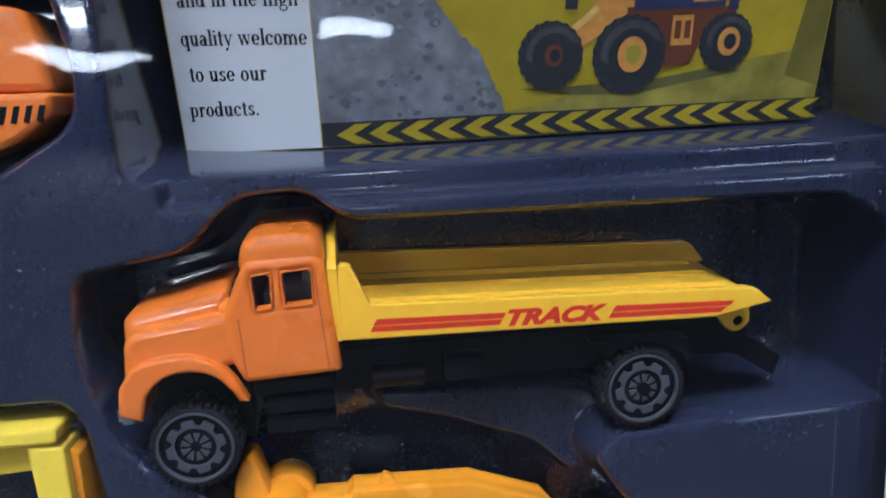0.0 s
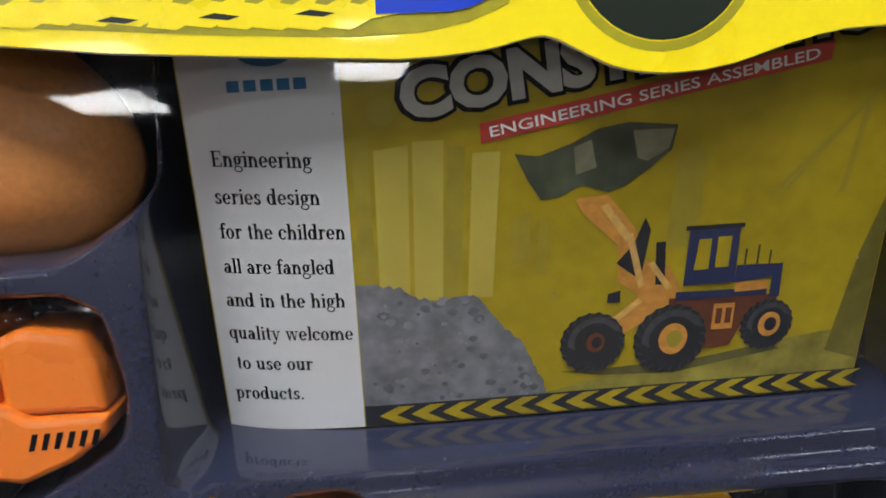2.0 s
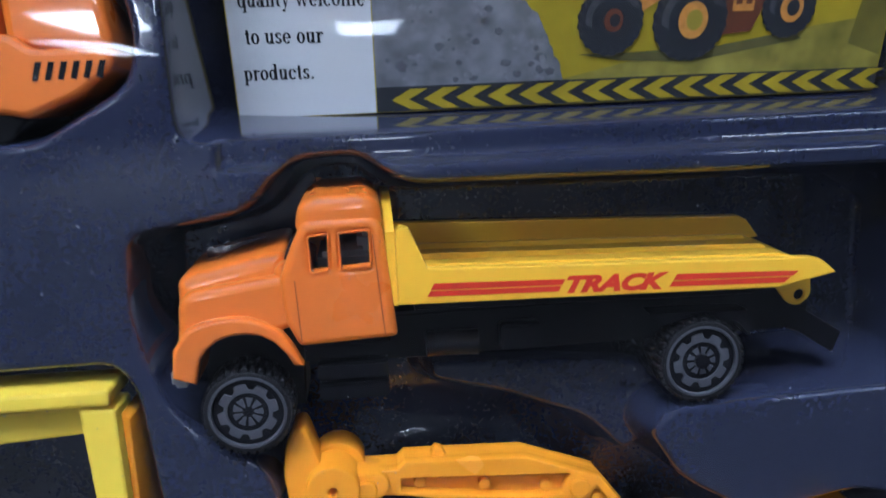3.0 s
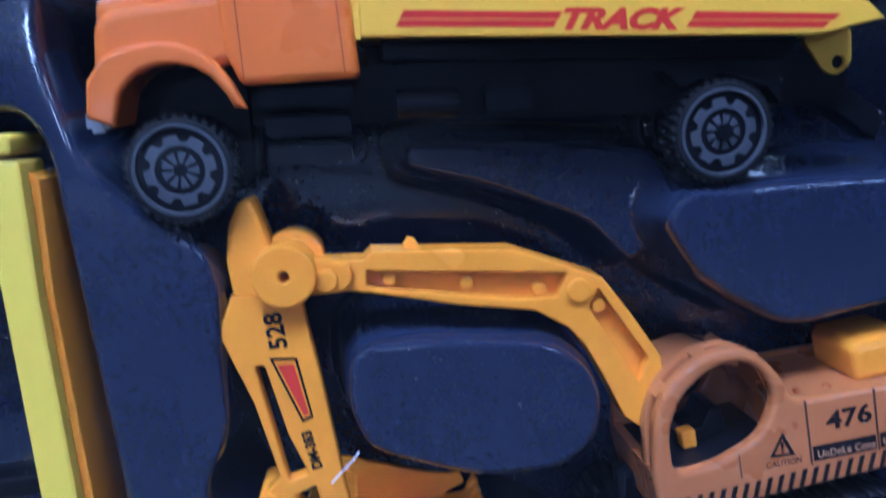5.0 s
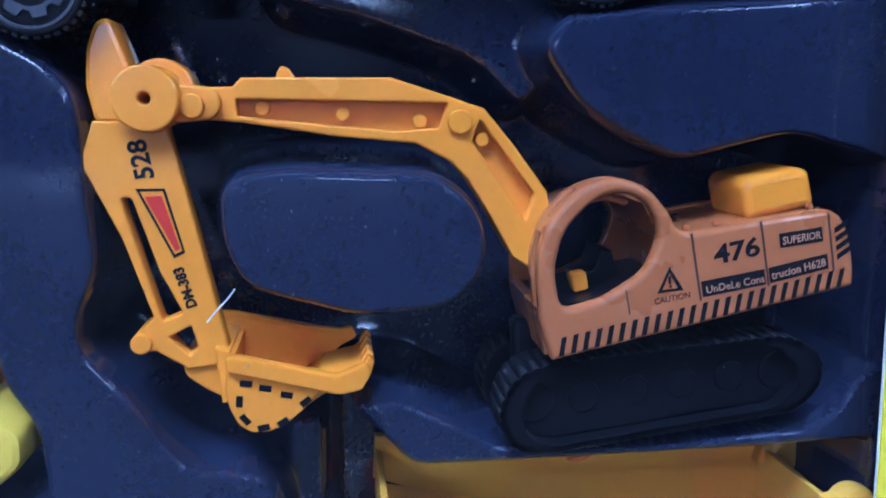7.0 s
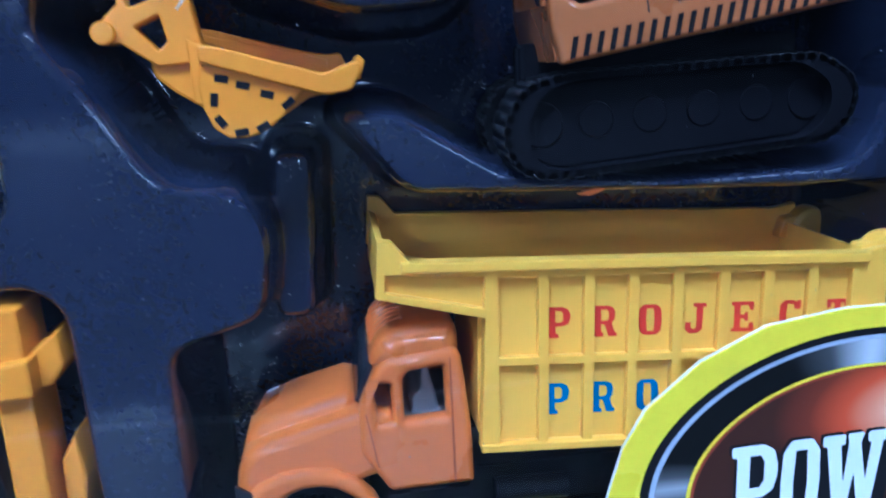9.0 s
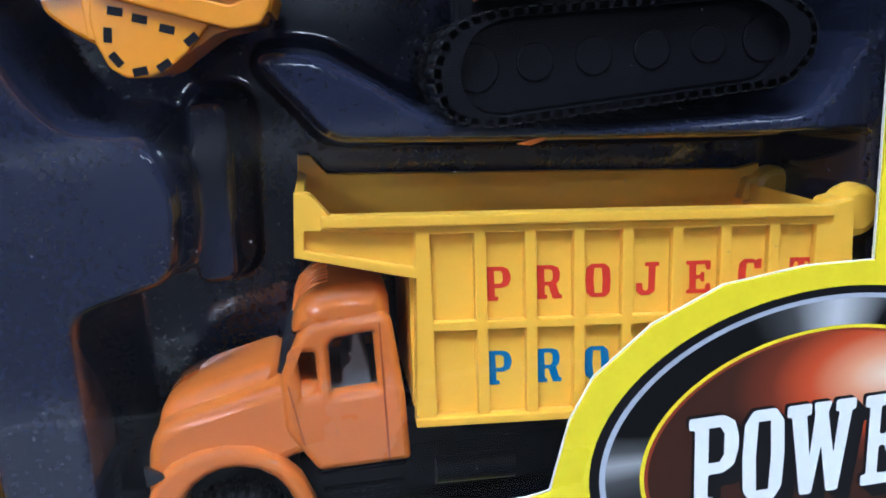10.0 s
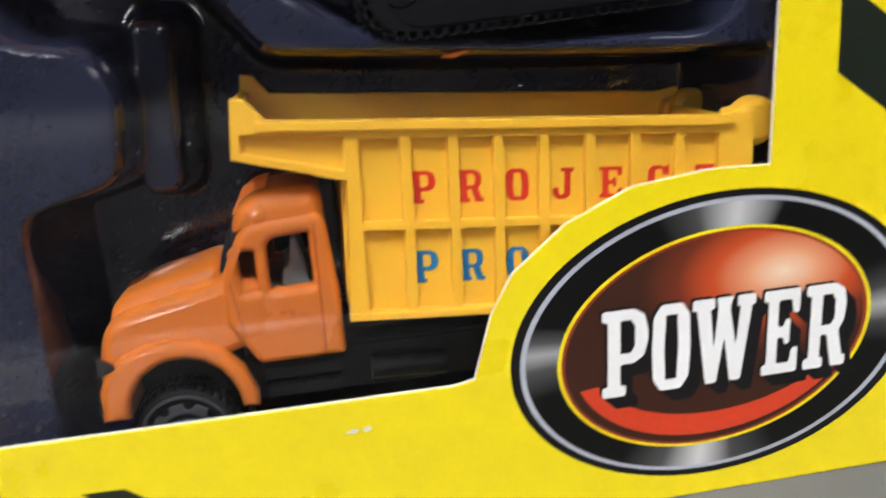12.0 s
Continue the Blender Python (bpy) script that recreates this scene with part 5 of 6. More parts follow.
        for j in range(64):
            s = per[-1] * j / 64
            i = max(q for q in range(k) if per[q] <= s)
            a, b = Vector(out[i - 1]), Vector(out[i])
            p = a.lerp(b, (s - per[i]) / max(per[i + 1] - per[i], 1e-6))
            d = math.atan2(b.y - a.y, b.x - a.x)
            bx = box(-0.055, 0.055, y0, y0 + 0.74, -0.02, 0.085)
            bx.transform(Matrix.Translation((p.x, 0, p.y)) @ Matrix.Rotation(-d, 4, "Y") @ Matrix.Rotation(math.pi, 4, "X") @ Matrix.Translation((0, -2 * y0 - 0.74, 0)))
            links.append(bx)
        part("track_links", join(*links), RUBBER, tr)
        part("track_cover", plate(ring_of(out, 0.87), y0 + 0.22, y0 + 0.6, bevel=0.05), BLACK, tr)
        for i in range(6):
            part("road_wheel", disc(9.3 + 0.75 * i, 4.55 + 0.03 * i, 0.3 if i in (0, 5) else 0.24, y0 + 0.195, y0 + 0.3, 20, 0.02), BLACK, tr)
    part("undercarriage", box(9.2, 13.2, 1.4, 1.9, 4.4, 5.6, 0.05), BLACK, t)
    # arm
    boom = [(4.86, 9.24), (5.5, 9.22), (5.62, 9.33), (7.54, 9.24), (8.29, 8.96), (8.76, 8.78), (9.2, 8.2), (9.6, 7.6), (9.7, 6.9), (9.3, 6.55), (9.08, 6.72), (8.72, 7.45), (8.5, 7.84), (8.27, 8.1), (7.81, 8.37), (6.75, 8.52), (5.59, 8.76), (4.84, 8.86)]
    s1 = rnd([(5.54, 9.06), (8.27, 8.87), (8.13, 8.55), (7.5, 8.55), (5.54, 8.84)], 0.03)
    s2 = rnd([(8.70, 8.63), (9.42, 7.58), (9.28, 7.22), (8.57, 8.36)], 0.03)
    bo = part("boom", plate(boom, 0.92, 1.12, [s1, s2], 0.03), AMBER, t, "amber plastic boom with hollow panels")
    part("boom_web", plate(boom, 1.123, 1.25), AMBER, bo)
    part("boom_side", plate(boom, 1.253, 1.5, [s1, s2], 0.03), AMBER, bo)
    for x, z in ((5.84, 8.93), (6.88, 8.80), (7.89, 8.65), (8.73, 8.36)):
        part("pin", disc(x, z, 0.10, 1.0, 1.122, 16, 0.02), AMBER, bo)
    part("pin", disc(8.42, 8.62, 0.17, 0.86, 0.95, 20, 0.03), AMBER, bo)
    part("nub", plate(rnd([(6.05, 9.2), (6.05, 9.36), (6.12, 9.46), (6.22, 9.42), (6.3, 9.28), (6.5, 9.26)], 0.03), 1.1, 1.3, bevel=0.02), AMBER, bo)
    part("knuckle", plate(rnd([(4.7, 9.3), (5.3, 9.22), (5.38, 9.0), (5.25, 8.82), (4.75, 8.8)], 0.1), 0.8, 1.4, bevel=0.04), AMBER, bo)
    part("pin", disc(5.0, 9.0, 0.16, 0.7, 0.82, 20, 0.03), AMBER, bo)
    part("hub", plate(circle(4.49, 9.12, 0.41, 36), 0.56, 1.6, [circle(4.49, 9.12, 0.07, 14)], 0.035), AMBER, t, "amber round arm joint")
    part("hub_back", disc(4.56, 9.2, 0.43, 1.2, 1.75, 32, 0.03), AMBER, t)
    part("tail", plate(rnd([(3.95, 10.08), (4.12, 10.12), (4.2, 9.9), (4.3, 9.55), (4.45, 9.0), (4.3, 8.8), (3.8, 8.84), (3.74, 9.28), (3.8, 9.76)], 0.1), 0.82, 1.5, bevel=0.07), AMBER, t, "amber rounded arm end")
    stick = [(3.78, 8.88), (3.57, 8.38), (3.95, 7.39), (4.22, 6.3), (4.02, 6.12), (3.96, 5.96), (4.06, 5.84), (4.2, 5.84), (4.36, 5.72), (4.6, 5.55), (5.16, 5.6), (4.85, 7.7), (4.66, 8.82)]
    h1 = rnd([(4.00, 7.9), (4.13, 7.9), (4.37, 6.9), (4.6, 6.33), (4.33, 6.24)], 0.05)
    h2 = rnd([(4.38, 6.02), (4.68, 6.15), (4.74, 5.84), (4.62, 5.74)], 0.03)
    st = part("stick", plate(stick, 0.78, 1.05, [h1, h2], 0.03), AMBER, t, "amber arm with black printing")
    part("pin", disc(4.03, 5.97, 0.14, 0.7, 1.6, 20, 0.03), AMBER, st)
    part("lettering", words_at("528", (4.46, 8.14), 97, 0.5, 0.25, 0.772, bold=0.03), PRINT_BLACK, st)
    part("label_frame", plate([(4.20, 8.01), (4.56, 7.99), (4.72, 7.14), (4.57, 7.08)], 0.772, 0.772, [[(4.25, 7.97), (4.53, 7.96), (4.685, 7.17), (4.585, 7.13)]]), PRINT_BLACK, st)
    part("label_field", flat([(4.30, 7.9), (4.51, 7.9), (4.66, 7.2), (4.6, 7.17)], 0.770), PRINT_RED, st, "faded red label field")
    part("lettering", words_at("DM-383", (4.80, 6.42), 103, 0.56, 0.15, 0.772, bold=0.045), PRINT_BLACK, st)
    # bucket
    bside = rnd([(5.14, 5.76), (5.07, 5.3), (5.1, 5.05), (5.2, 4.8), (5.36, 4.68), (5.6, 4.67), (5.8, 4.74), (6.05, 4.92), (6.3, 5.2), (6.45, 5.36)], 0.04)
    bk = part("bucket", plate(bside, 0.50, 0.60, bevel=0.025), AMBER, t, "amber toothed digging bucket")
    part("bucket_side", plate([(4.95, 5.95), (5.07, 5.3), (5.2, 4.8), (5.6, 4.67), (6.05, 4.92), (6.6, 5.35), (6.6, 5.55)], 1.85, 1.95, bevel=0.02), AMBER, bk)
    shell = [(5.14, 5.76), (5.07, 5.3), (5.1, 5.05), (5.2, 4.8), (5.36, 4.68), (5.6, 4.67), (5.8, 4.74), (6.05, 4.92), (6.35, 5.1), (6.84, 5.2), (6.88, 5.28), (6.3, 5.2), (5.9, 4.98), (5.7, 4.85), (5.4, 4.8), (5.25, 4.9), (5.17, 5.1), (5.16, 5.3), (5.22, 5.74)]
    part("bucket_shell", plate(shell, 0.603, 1.847), AMBER, bk)
    part("bucket_rim", plate(rnd([(5.12, 5.78), (5.3, 5.76), (6.55, 5.38), (6.72, 5.44), (6.96, 5.52), (7.0, 5.38), (6.86, 5.16), (6.55, 5.12), (5.12, 5.58)], 0.06), 0.42, 0.60, bevel=0.03), AMBER, bk)
    part("bucket_rim", plate(rnd([(4.88, 6.03), (5.1, 6.0), (6.3, 5.66), (6.6, 5.60), (6.78, 5.62), (6.85, 5.46), (6.5, 5.3), (5.0, 5.66)], 0.05), 1.86, 1.98, bevel=0.02), AMBER, bk)
    part("bucket_back", plate([(5.0, 5.1), (5.18, 5.1), (5.16, 5.80), (4.98, 5.86)], 0.603, 1.9, bevel=0.02), AMBER, bk)
    part("bucket_lip", plate([(6.3, 5.12), (6.88, 5.2), (6.97, 5.36), (6.94, 5.44), (6.8, 5.34), (6.3, 5.26)], 0.603, 1.857, bevel=0.02), AMBER, bk)
    for i in range(5):
        yy = 0.55 + 0.3 * i
        part("tooth", plate(rnd([(6.85, 5.3), (6.88, 5.42), (6.98, 5.58), (7.06, 5.5), (6.98, 5.28)], 0.03), yy, yy + 0.17, bevel=0.03), AMBER, bk)
    part("bucket_ear", plate(rnd([(4.5, 5.76), (4.75, 5.78), (5.12, 5.8), (5.1, 5.0), (4.75, 5.22), (4.5, 5.45)], 0.1), 0.85, 1.5, bevel=0.05), AMBER, bk)
    dots = []
    for x, z, a in ((5.35, 5.38, -12), (5.59, 5.29, -14), (5.86, 5.17, -16), (6.10, 5.05, 35), (5.24, 5.14, 82), (5.29, 4.88, -55), (5.52, 4.74, 8), (5.78, 4.79, 30)):
        c, s = math.cos(radians(a)), math.sin(radians(a))
        dots.append([(x + u * c - v * s, z + u * s + v * c) for u, v in ((-0.08, -0.045), (0.08, -0.045), (0.08, 0.045), (-0.08, 0.045))])
    part("dash_print", flats(dots, 0.493), PRINT_BLACK, bk, "black printed dashes")


# Colour of the shade painted along the excavator's panel grooves.
MAROON = solid("maroon_groove_shade", (0.06, 0.025, 0.015), 0.5, grain=0.1)
BROWN_PRINT = solid("tan_print", (0.55, 0.30, 0.16), 0.4, grain=0.1)
excavator()
single("nylon_thread", sweep([(4.9, 0.72, 6.2), (5.05, 0.70, 6.36), (5.2, 0.70, 6.5), (5.3, 0.72, 6.62)], 0.012, 6), PRINT_WHITE, (5.0, 0.7, 6.2), "thin white nylon thread by the bucket", "thread")


def dump_truck():
    t = thing("dump_truck", (9, 1.6, -2.0), "toy dump truck, orange cab, ribbed yellow bed, in the tray", "toy truck")

    def top(x):
        return 2.98 - 0.066 * (x - 7.4)

    def low(x):
        return 0.23 - 0.070 * (x - 8.24)
    side = [(6.95, 2.53), (7.02, 3.28), (7.2, 3.26), (7.42, top(7.42)), (13.75, top(13.75)), (14.1, 2.62), (14.15, 1.2), (13.9, low(13.9)), (8.24, low(8.24)), (8.36, 2.13)]
    ribs = [8.44, 9.12, 9.75, 10.37, 11.0, 11.66, 12.31, 12.97, 13.62]
    holes = [rnd([(7.08, 2.60), (7.1, 2.83), (8.38, top(8.38) - 0.22), (8.35, 2.27)], 0.02)]
    for a, b in zip(ribs, ribs[1:]):
        a2, b2 = a + 0.10, b - 0.05
        mid = lambda x: 1.50 - 0.072 * (x - 8.5)  # noqa: E731
        holes.append([(a2, mid(a2) + 0.06), (b2, mid(b2) + 0.06), (b2 + 0.02, top(b2) - 0.24), (a2 + 0.02, top(a2) - 0.24)])
        sk = 0.03
        holes.append([(a2 - sk, low(a2) + 0.10), (b2 - sk, low(b2) + 0.10), (b2, mid(b2) - 0.06), (a2, mid(a2) - 0.06)])
    bed = part("bed_side", plate(side, 0.34, 0.44, holes, 0.018), YELLOW_DUMP, t, "yellow ribbed bed side with printed letters")
    part("bed_panel", plate(side, 0.443, 0.55), YELLOW_DUMP, t)
    part("bed_side", plate([(x, z + (0.2 if z > 2.4 else 0)) for x, z in side], 2.6, 2.75, bevel=0.02), YELLOW_DUMP, t)
    part("bed_rim", plate([(7.3, top(7.3) + 0.01), (13.8, top(13.8) + 0.01), (13.8, top(13.8) - 0.13), (7.3, top(7.3) - 0.13)], 0.27, 0.40, bevel=0.03), YELLOW_DUMP, bed)
    part("bed_rim", plate([(8.24, low(8.24) - 0.02), (13.9, low(13.9) - 0.02), (13.9, low(13.9) + 0.09), (8.24, low(8.24) + 0.09)], 0.29, 0.40, bevel=0.02), YELLOW_DUMP, bed)
    part("bed_floor", plate([(8.3, 0.4), (13.95, 0.0), (13.95, 0.5), (8.3, 0.9)], 0.553, 2.597), YELLOW_DUMP, t)
    part("bed_front", plate([(8.24, 0.4), (8.38, 0.4), (8.46, 2.2), (8.3, 2.2)], 0.553, 2.597), YELLOW_DUMP, t)
    part("canopy", plate([(6.97, 2.55), (8.42, 2.14), (8.48, 2.24), (7.02, 2.65)], 0.553, 2.597), YELLOW_DUMP, t, "yellow canopy plate over the cab")
    part("canopy_front", plate([(6.96, 2.55), (7.06, 2.55), (7.12, 3.2), (7.02, 3.26)], 0.553, 2.597), YELLOW_DUMP, t)
    part("tailgate", plate([(13.8, 0.0), (13.95, 0.0), (14.0, 2.5), (13.85, 2.55)], 0.553, 2.597), YELLOW_DUMP, t)
    for y in (0.45, 2.35):
        k = part("hinge_knob", disc(14.26, 2.42, 0.36, y, y + 0.4, 28, 0.12), YELLOW_DUMP, t, "rounded yellow tailgate hinge")
        part("hinge_arm", plate(rnd([(13.7, 2.3), (13.8, 2.62), (14.3, 2.7), (14.2, 2.2)], 0.05), y + 0.05, y + 0.3, bevel=0.03), YELLOW_DUMP, k)
    for row, mat, z0, h in (("PROJECT", PRINT_RED, 1.735, 0.44), ("PROJECT", PRINT_BLUE, 0.615, 0.46)):
        for i, ch in enumerate(row):
            x = 9.20 + 0.632 * i + 0.008 * i * i
            z = z0 - 0.068 * (x - 9.2)
            part("letter", slab_letter(ch, (x - (0.03 if h > 0.45 else 0), z), 0.36, h, -4, 0.436), mat, bed)
    # cab
    cab = rnd([(6.97, -0.32), (8.16, -0.31), (8.14, 0.6), (8.04, 1.62), (7.92, 1.74), (7.02, 1.66), (6.86, 1.5), (6.62, 1.0), (6.6, 0.3)], 0.08)
    w1 = rnd([(6.84, 1.29), (7.06, 1.28), (7.07, 0.75), (6.87, 0.72)], 0.04)
    w2 = rnd([(7.24, 1.34), (7.32, 1.43), (7.79, 1.47), (7.80, 0.74), (7.23, 0.72)], 0.04)
    body = part("cab", plate(cab, 0.44, 0.68, [w1, w2], 0.115, 6), ORANGE_DUMP, t, "glossy orange cab")
    part("cab_side", plate(cab, 2.42, 2.52, [w1, w2], 0.03), ORANGE_DUMP, t)
    part("cab_shell", plate(cab, 0.683, 2.417, [ring_of(cab, 0.88)]), ORANGE_DUMP, t)
    part("roof", plate(rnd([(6.80, 1.5), (6.82, 1.66), (6.92, 1.88), (7.12, 2.02), (7.4, 2.07), (7.92, 2.05), (8.03, 1.92), (8.04, 1.5)], 0.16, 6), 0.50, 2.43, bevel=0.24, seg=6), ORANGE_DUMP, t, "domed orange roof with ridges")
    for i in range(7):
        part("roof_ridge", sweep([(6.835, 0.95 + 0.17 * i, 1.72), (6.92, 0.95 + 0.17 * i, 1.885), (7.12, 0.95 + 0.17 * i, 2.02), (7.3, 0.95 + 0.17 * i, 2.06)], 0.018, 6), ORANGE_DUMP, t)
    part("windscreen", plate(rnd([(6.56, 0.98), (6.72, 0.95), (6.90, 1.42), (6.80, 1.56), (6.70, 1.46)], 0.05), 0.66, 2.34, bevel=0.06), SMOKE, t, "dark curved windscreen")
    part("seat", join(plate(rnd([(7.35, 0.6), (7.75, 0.6), (7.72, 0.85), (7.62, 1.3), (7.54, 1.3), (7.5, 0.95), (7.38, 0.85)], 0.05), 0.95, 2.0, bevel=0.03)), GREY, t, "grey plastic seat")
    part("cab_floor", box(7.05, 8.1, 0.6, 2.4, -0.25, 0.62), GREY, t)
    # Door grooves: their shade is painted with dark orange strips.
    part("door_seam_shade", plate([(7.86, -0.25), (7.885, -0.25), (7.89, 1.6), (7.87, 1.6)], 0.434, 0.448), SEAM_SHADE, body)
    part("door_seam_shade", plate([(6.70, 0.9), (6.72, 0.9), (6.84, 0.1), (6.82, 0.1)], 0.434, 0.448), SEAM_SHADE, body)
    arch = [(6.67, -0.87), (6.64, -0.66), (6.55, -0.45), (6.43, -0.28), (6.23, -0.14), (6.01, -0.08), (5.8, -0.08), (5.64, -0.13), (5.46, -0.24), (5.34, -0.38), (5.24, -0.58), (5.2, -0.85)]
    part("hood", plate(rnd([(4.86, -0.8), (4.86, -0.3), (4.93, 0.2), (5.04, 0.45), (5.3, 0.60), (6.66, 0.92), (7.1, 0.87), (7.1, -0.06), (6.75, -0.08)], 0.16, 6) + arch[3:], 0.50, 2.48, bevel=0.16, seg=4), ORANGE_DUMP, t, "glossy orange rounded hood")
    part("hood_top", plate(rnd([(4.98, 0.3), (5.06, 0.58), (5.2, 0.72), (5.7, 0.88), (6.55, 1.08), (6.72, 0.4)], 0.15, 5), 0.80, 2.2, bevel=0.24, seg=5), ORANGE_DUMP, t)
    fender = [(4.84, -0.85), (4.86, -0.4), (4.98, -0.15), (5.2, 0.05), (5.5, 0.17), (5.85, 0.2), (6.2, 0.15), (6.5, -0.02), (6.75, -0.32), (6.9, -0.7), (6.9, -0.9)]
    part("fender", plate(fender + arch, 0.36, 0.62, bevel=0.11, seg=6), ORANGE_DUMP, t, "flared orange wing over the wheel")
    part("headlamp", plate(rnd([(4.9, 0.1), (5.15, -0.08), (4.9, -0.18)], 0.02), 0.385, 0.45), SMOKE, t, "dark pointed headlamp")
    part("bumper", box(4.78, 5.14, 0.44, 2.5, -0.85, -0.5, 0.08), BLACK, t)
    # Black fill puts the arch's inner shade into colour.
    part("wheel_well_dark_fill", box(5.25, 6.65, 1.1, 2.2, -1.7, -0.1), BLACK, t)
    ch = part("chassis", box(6.7, 13.9, 0.95, 2.2, -1.05, -0.35, 0.04), BLACK, t, "black chassis")
    part("step", join(box(6.95, 8.1, 0.6, 1.1, -0.62, -0.4, 0.03), box(7.0, 8.05, 0.66, 1.1, -0.92, -0.7, 0.03)), BLACK, ch)
    part("step_pattern", join(*(box(7.03 + 0.11 * i, 7.09 + 0.11 * i, 0.645, 0.665, -0.9 + 0.09 * k, -0.85 + 0.09 * k) for i in range(9) for k in range(2))), BLACK, ch)
    part("tank", sweep([(8.5, 0.95, -0.75), (9.0, 0.95, -0.77), (9.6, 0.95, -0.8)], 0.2, 16), BLACK, ch)
    wheel(t, 5.82, -1.30, 0.72, 0.62, 0.6)
    wheel(t, 5.82, -1.30, 0.72, 2.2, 0.6)
    wheel(t, 12.6, -1.25, 0.72, 0.62, 0.6)
    wheel(t, 12.6, -1.25, 0.72, 2.2, 0.6)


dump_truck()
# Orange sliver stands in for the body's reflection in the tray edge.
single("reflection_sliver", plate(rnd([(9.78, 3.60), (9.95, 3.57), (10.12, 3.62), (10.24, 3.7), (10.1, 3.67), (9.92, 3.64)], 0.02), 0.80, 0.9, bevel=0.01), ORANGE, (9.9, 0.8, 3.5), "small orange sliver standing in for a reflection on the tray edge", "plastic scrap")


# ---- toys at the window's far side, only their ends in view ----
def road_roller():
    t = thing("loader_toy", (-0.5, 1.6, 14.7), "orange toy loader with black vent slots, in a tray cavity", "toy loader")
    lowb = rnd([(-2.5, 15.0), (-0.2, 15.0), (0.55, 14.95), (0.85, 14.88), (1.55, 15.15), (2.02, 15.5), (2.05, 15.78), (1.0, 15.8), (0.75, 16.0), (-2.5, 16.0)], 0.08)
    part("body", plate(lowb, 0.6, 2.6, bevel=0.1, seg=3), ORANGE, t, "glossy orange body")
    part("hood", plate(rnd([(0.65, 15.82), (2.02, 15.78), (1.94, 16.45), (1.75, 16.9), (0.95, 17.05), (0.6, 16.9)], 0.12), 0.75, 2.5, bevel=0.14, seg=3), ORANGE, t)
    part("cab", plate(rnd([(-1.5, 15.9), (0.55, 15.9), (0.5, 17.15), (-1.4, 17.2)], 0.1), 0.72, 2.5, bevel=0.12, seg=3), ORANGE, t)
    part("label_bar", flat([(0.15, 16.42), (0.52, 16.42), (0.52, 16.55), (0.15, 16.55)], 0.712), PRINT_BLACK, t)
    for i in range(6):
        x = 0.98 + 0.165 * i
        part("vent_slot", plate([(x, 15.38 + 0.006 * i), (x + 0.07, 15.38), (x + 0.15, 15.62), (x + 0.07, 15.62)], 0.59, 0.66), BLACK, t)
    part("wheel_guard", plate(rnd([(-2.0, 14.5), (0.5, 14.55), (0.8, 14.9), (0.3, 15.05), (-2.0, 15.05)], 0.1), 0.8, 2.6, bevel=0.05), BLACK, t)


road_roller()


DRUM = solid("hazy_orange_plastic", (0.74, 0.31, 0.09), 0.4, grain=0.2, bump=0.05)


def mixer_drum():
    t = thing("drum_toy", (-0.2, 2.0, 17.9), "toy with a large rounded orange drum, behind hazy plastic", "toy drum")
    bm = bmesh.new()
    bmesh.ops.create_uvsphere(bm, u_segments=40, v_segments=24, radius=1.0)
    bm.transform(Matrix.Translation((0.1, 2.15, 19.75)) @ Matrix.Rotation(radians(25), 4, "Y") @ Matrix.Diagonal((2.55, 1.45, 1.75, 1)))
    part("drum", bm, DRUM, t, "orange rounded drum")


mixer_drum()


def yellow_ladder():
    t = thing("ladder_toy", (0.5, 1.5, 4.0), "lemon yellow toy frame with a long flat bar, in the tray", "toy frame")
    part("bar", plate(rnd([(0.98, 10.78), (1.5, 10.74), (1.52, 9.0), (1.72, 5.2), (1.25, 5.2), (1.08, 9.0)], 0.06), 0.55, 1.3, bevel=0.05), LEMON, t, "long yellow bar")
    # Amber edge piece gives the bar's shaded right side by colour.
    part("bar_shaded_edge", plate(rnd([(1.5, 10.6), (1.62, 10.5), (1.62, 9.0), (1.84, 5.3), (1.7, 5.3), (1.52, 9.0)], 0.03), 0.75, 1.9, bevel=0.03), AMBER, t)
    part("cap", plate(rnd([(-1.0, 10.82), (1.44, 10.80), (1.46, 11.06), (-1.0, 11.1)], 0.08), 0.5, 1.5, bevel=0.06), LEMON, t)
    part("cross_bar", plate(rnd([(-1.0, 10.2), (1.05, 10.3), (1.05, 10.72), (-1.0, 10.7)], 0.06), 0.8, 1.5, bevel=0.05), LEMON, t)
    part("foot", plate(rnd([(-1.0, 4.0), (1.9, 4.1), (2.3, 4.4), (2.35, 4.85), (1.95, 5.2), (-1.0, 5.2)], 0.15), 0.75, 2.2, bevel=0.1), LEMON, t)
    part("cross_bar", plate(rnd([(-1.0, 6.2), (1.25, 6.3), (1.25, 6.6), (-1.0, 6.5)], 0.06), 0.9, 1.5, bevel=0.05), BLACK, t)


yellow_ladder()


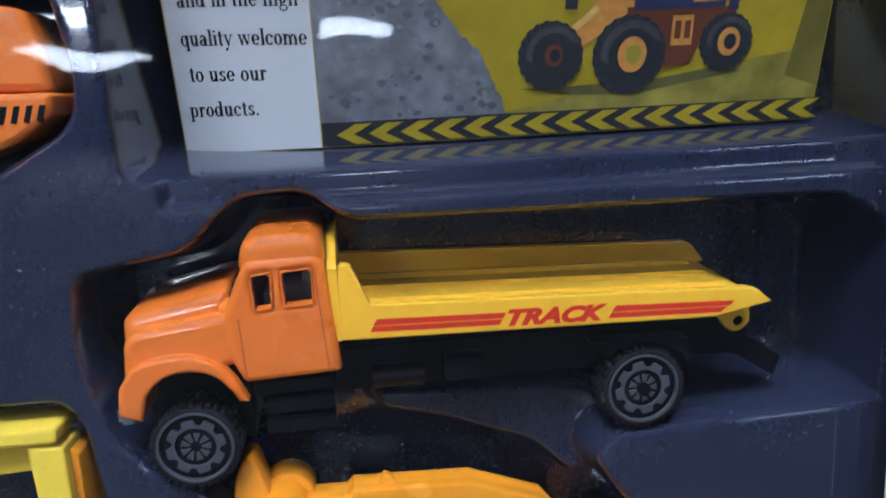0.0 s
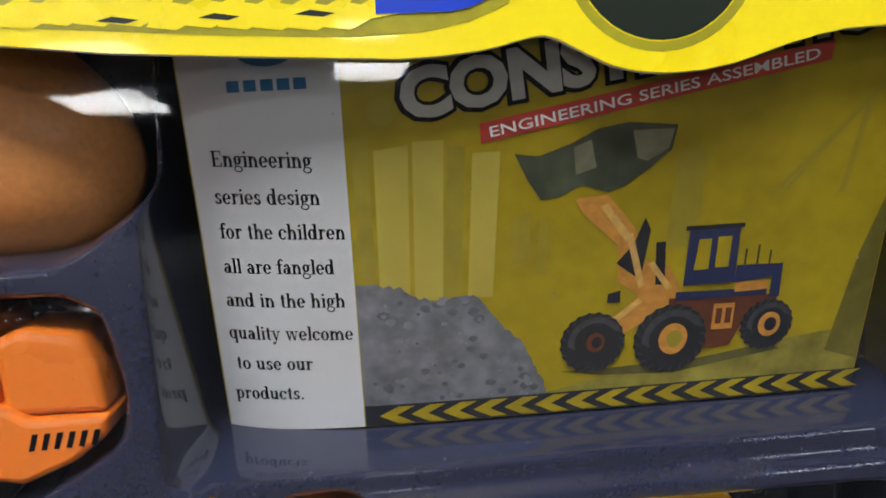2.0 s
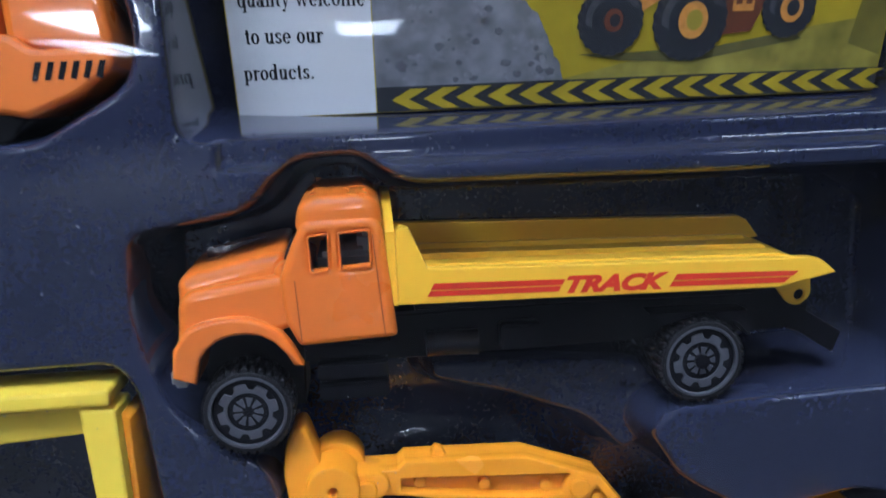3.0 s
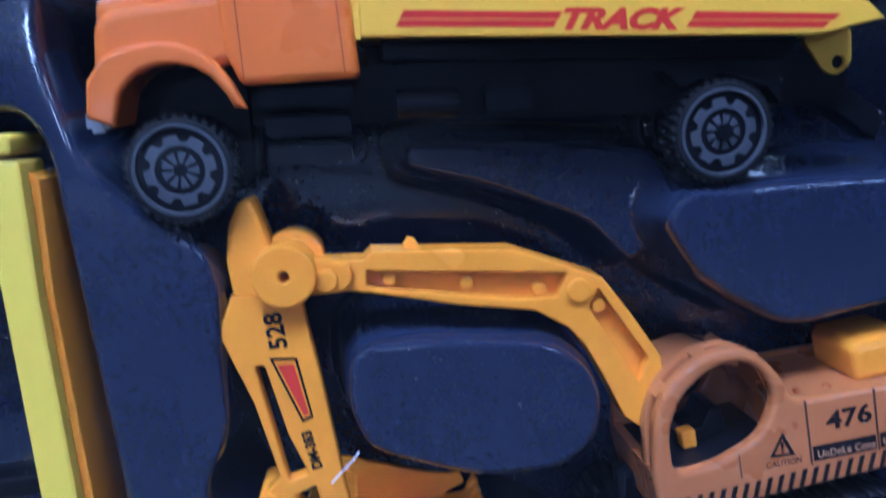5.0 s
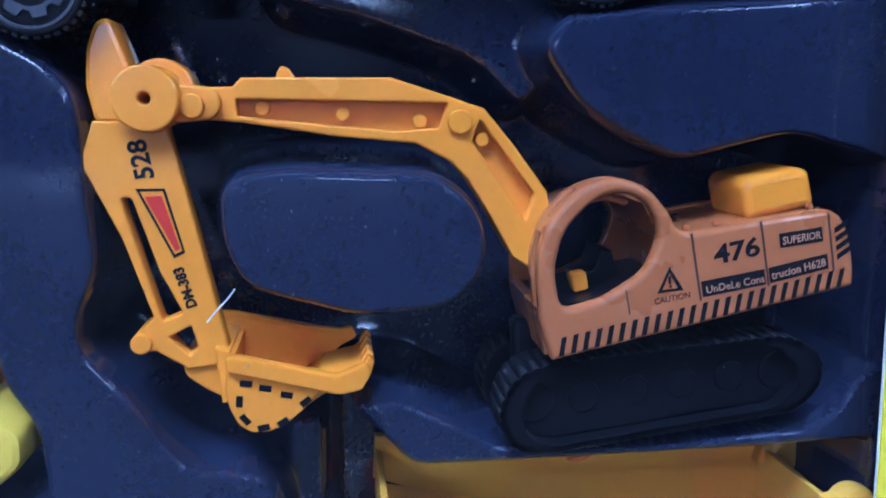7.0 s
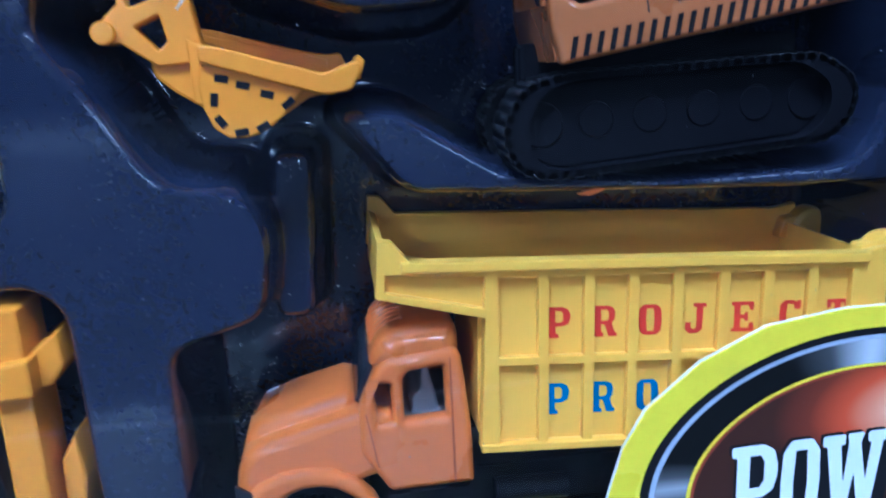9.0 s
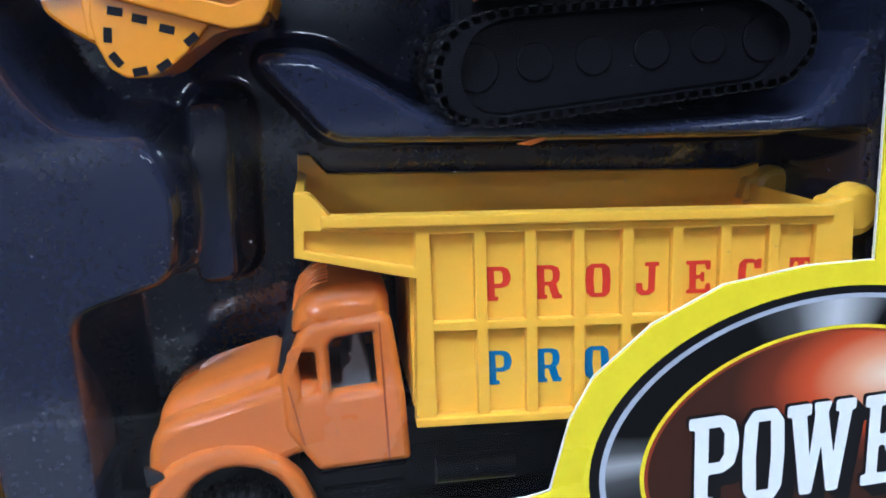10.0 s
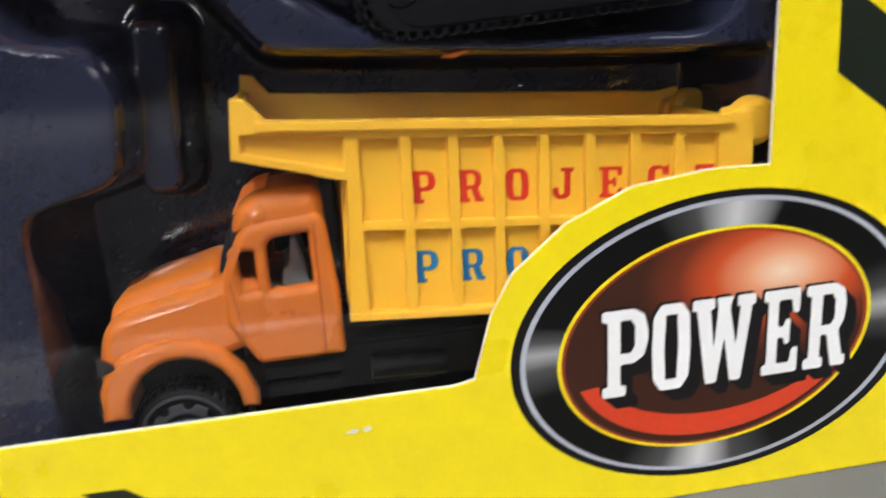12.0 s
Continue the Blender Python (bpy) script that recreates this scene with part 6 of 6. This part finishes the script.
def orange_arm():
    t = thing("arm_toy", (1.5, 1.5, -1.8), "amber plastic toy arm with a clamp, in the tray", "toy arm")
    part("arm", plate(rnd([(2.08, 2.78), (2.52, 2.74), (2.5, -1.8), (2.02, -1.8)], 0.06), 0.65, 1.5, bevel=0.05), AMBER, t)
    part("clamp", plate(rnd([(2.06, 2.05), (2.6, 2.1), (2.6, 1.6), (2.06, 1.55)], 0.05), 0.5, 1.7, bevel=0.05), AMBER, t)
    part("clamp_side", plate(rnd([(2.5, 2.1), (2.88, 2.35), (2.92, 1.9), (2.72, 1.62), (2.5, 1.6)], 0.05), 0.8, 2.2, bevel=0.05), AMBER, t)
    part("rod", plate(rnd([(2.6, 0.5), (2.85, 0.9), (2.9, 0.2), (2.7, -1.2), (2.55, -1.2)], 0.05), 0.9, 1.8, bevel=0.05), AMBER, t)
    part("body", plate(rnd([(0.4, 2.6), (2.0, 2.65), (2.05, 1.6), (1.6, 1.3), (0.4, 1.2)], 0.2), 0.8, 2.2, bevel=0.15, seg=3), ORANGE, t, "glossy orange body")
    part("wheel", disc(0.9, 0.2, 1.0, 0.8, 1.7, 32, 0.08), RUBBER, t, "black wheel")


orange_arm()


def crumpled_wrap(cx, cy, cz, w, h, seed):
    """A scrap of wrinkled clear wrap, added to put glints into the cavity."""
    rng = random.Random(seed)
    bm = bmesh.new()
    bmesh.ops.create_grid(bm, x_segments=14, y_segments=14, size=0.5)
    for v in bm.verts:
        u, k = v.co.x, v.co.y
        fold = 0.05 * math.sin(9 * u + 5 * k + seed) + 0.04 * math.sin(17 * k - 11 * u) + rng.uniform(-0.012, 0.012)
        v.co = (cx + w * u, cy + fold, cz + h * k + 0.25 * h * u)
    ob = single("glint_wrap", bm, WRAP, (cx, cy, cz), "crumpled clear plastic wrap added in the tray to make glints", "plastic wrap", "scraps of clear wrap")
    ob.visible_shadow = False


# Two wrinkled scraps, added for the glints beside the flatbed's rear end.
WRAP = clear_film("clear_wrap_film", 0.8)
for place in ((13.2, 1.5, 10.75, 0.6, 0.6, 2), (13.3, 1.2, 11.4, 0.4, 0.4, 3)):
    crumpled_wrap(*place)
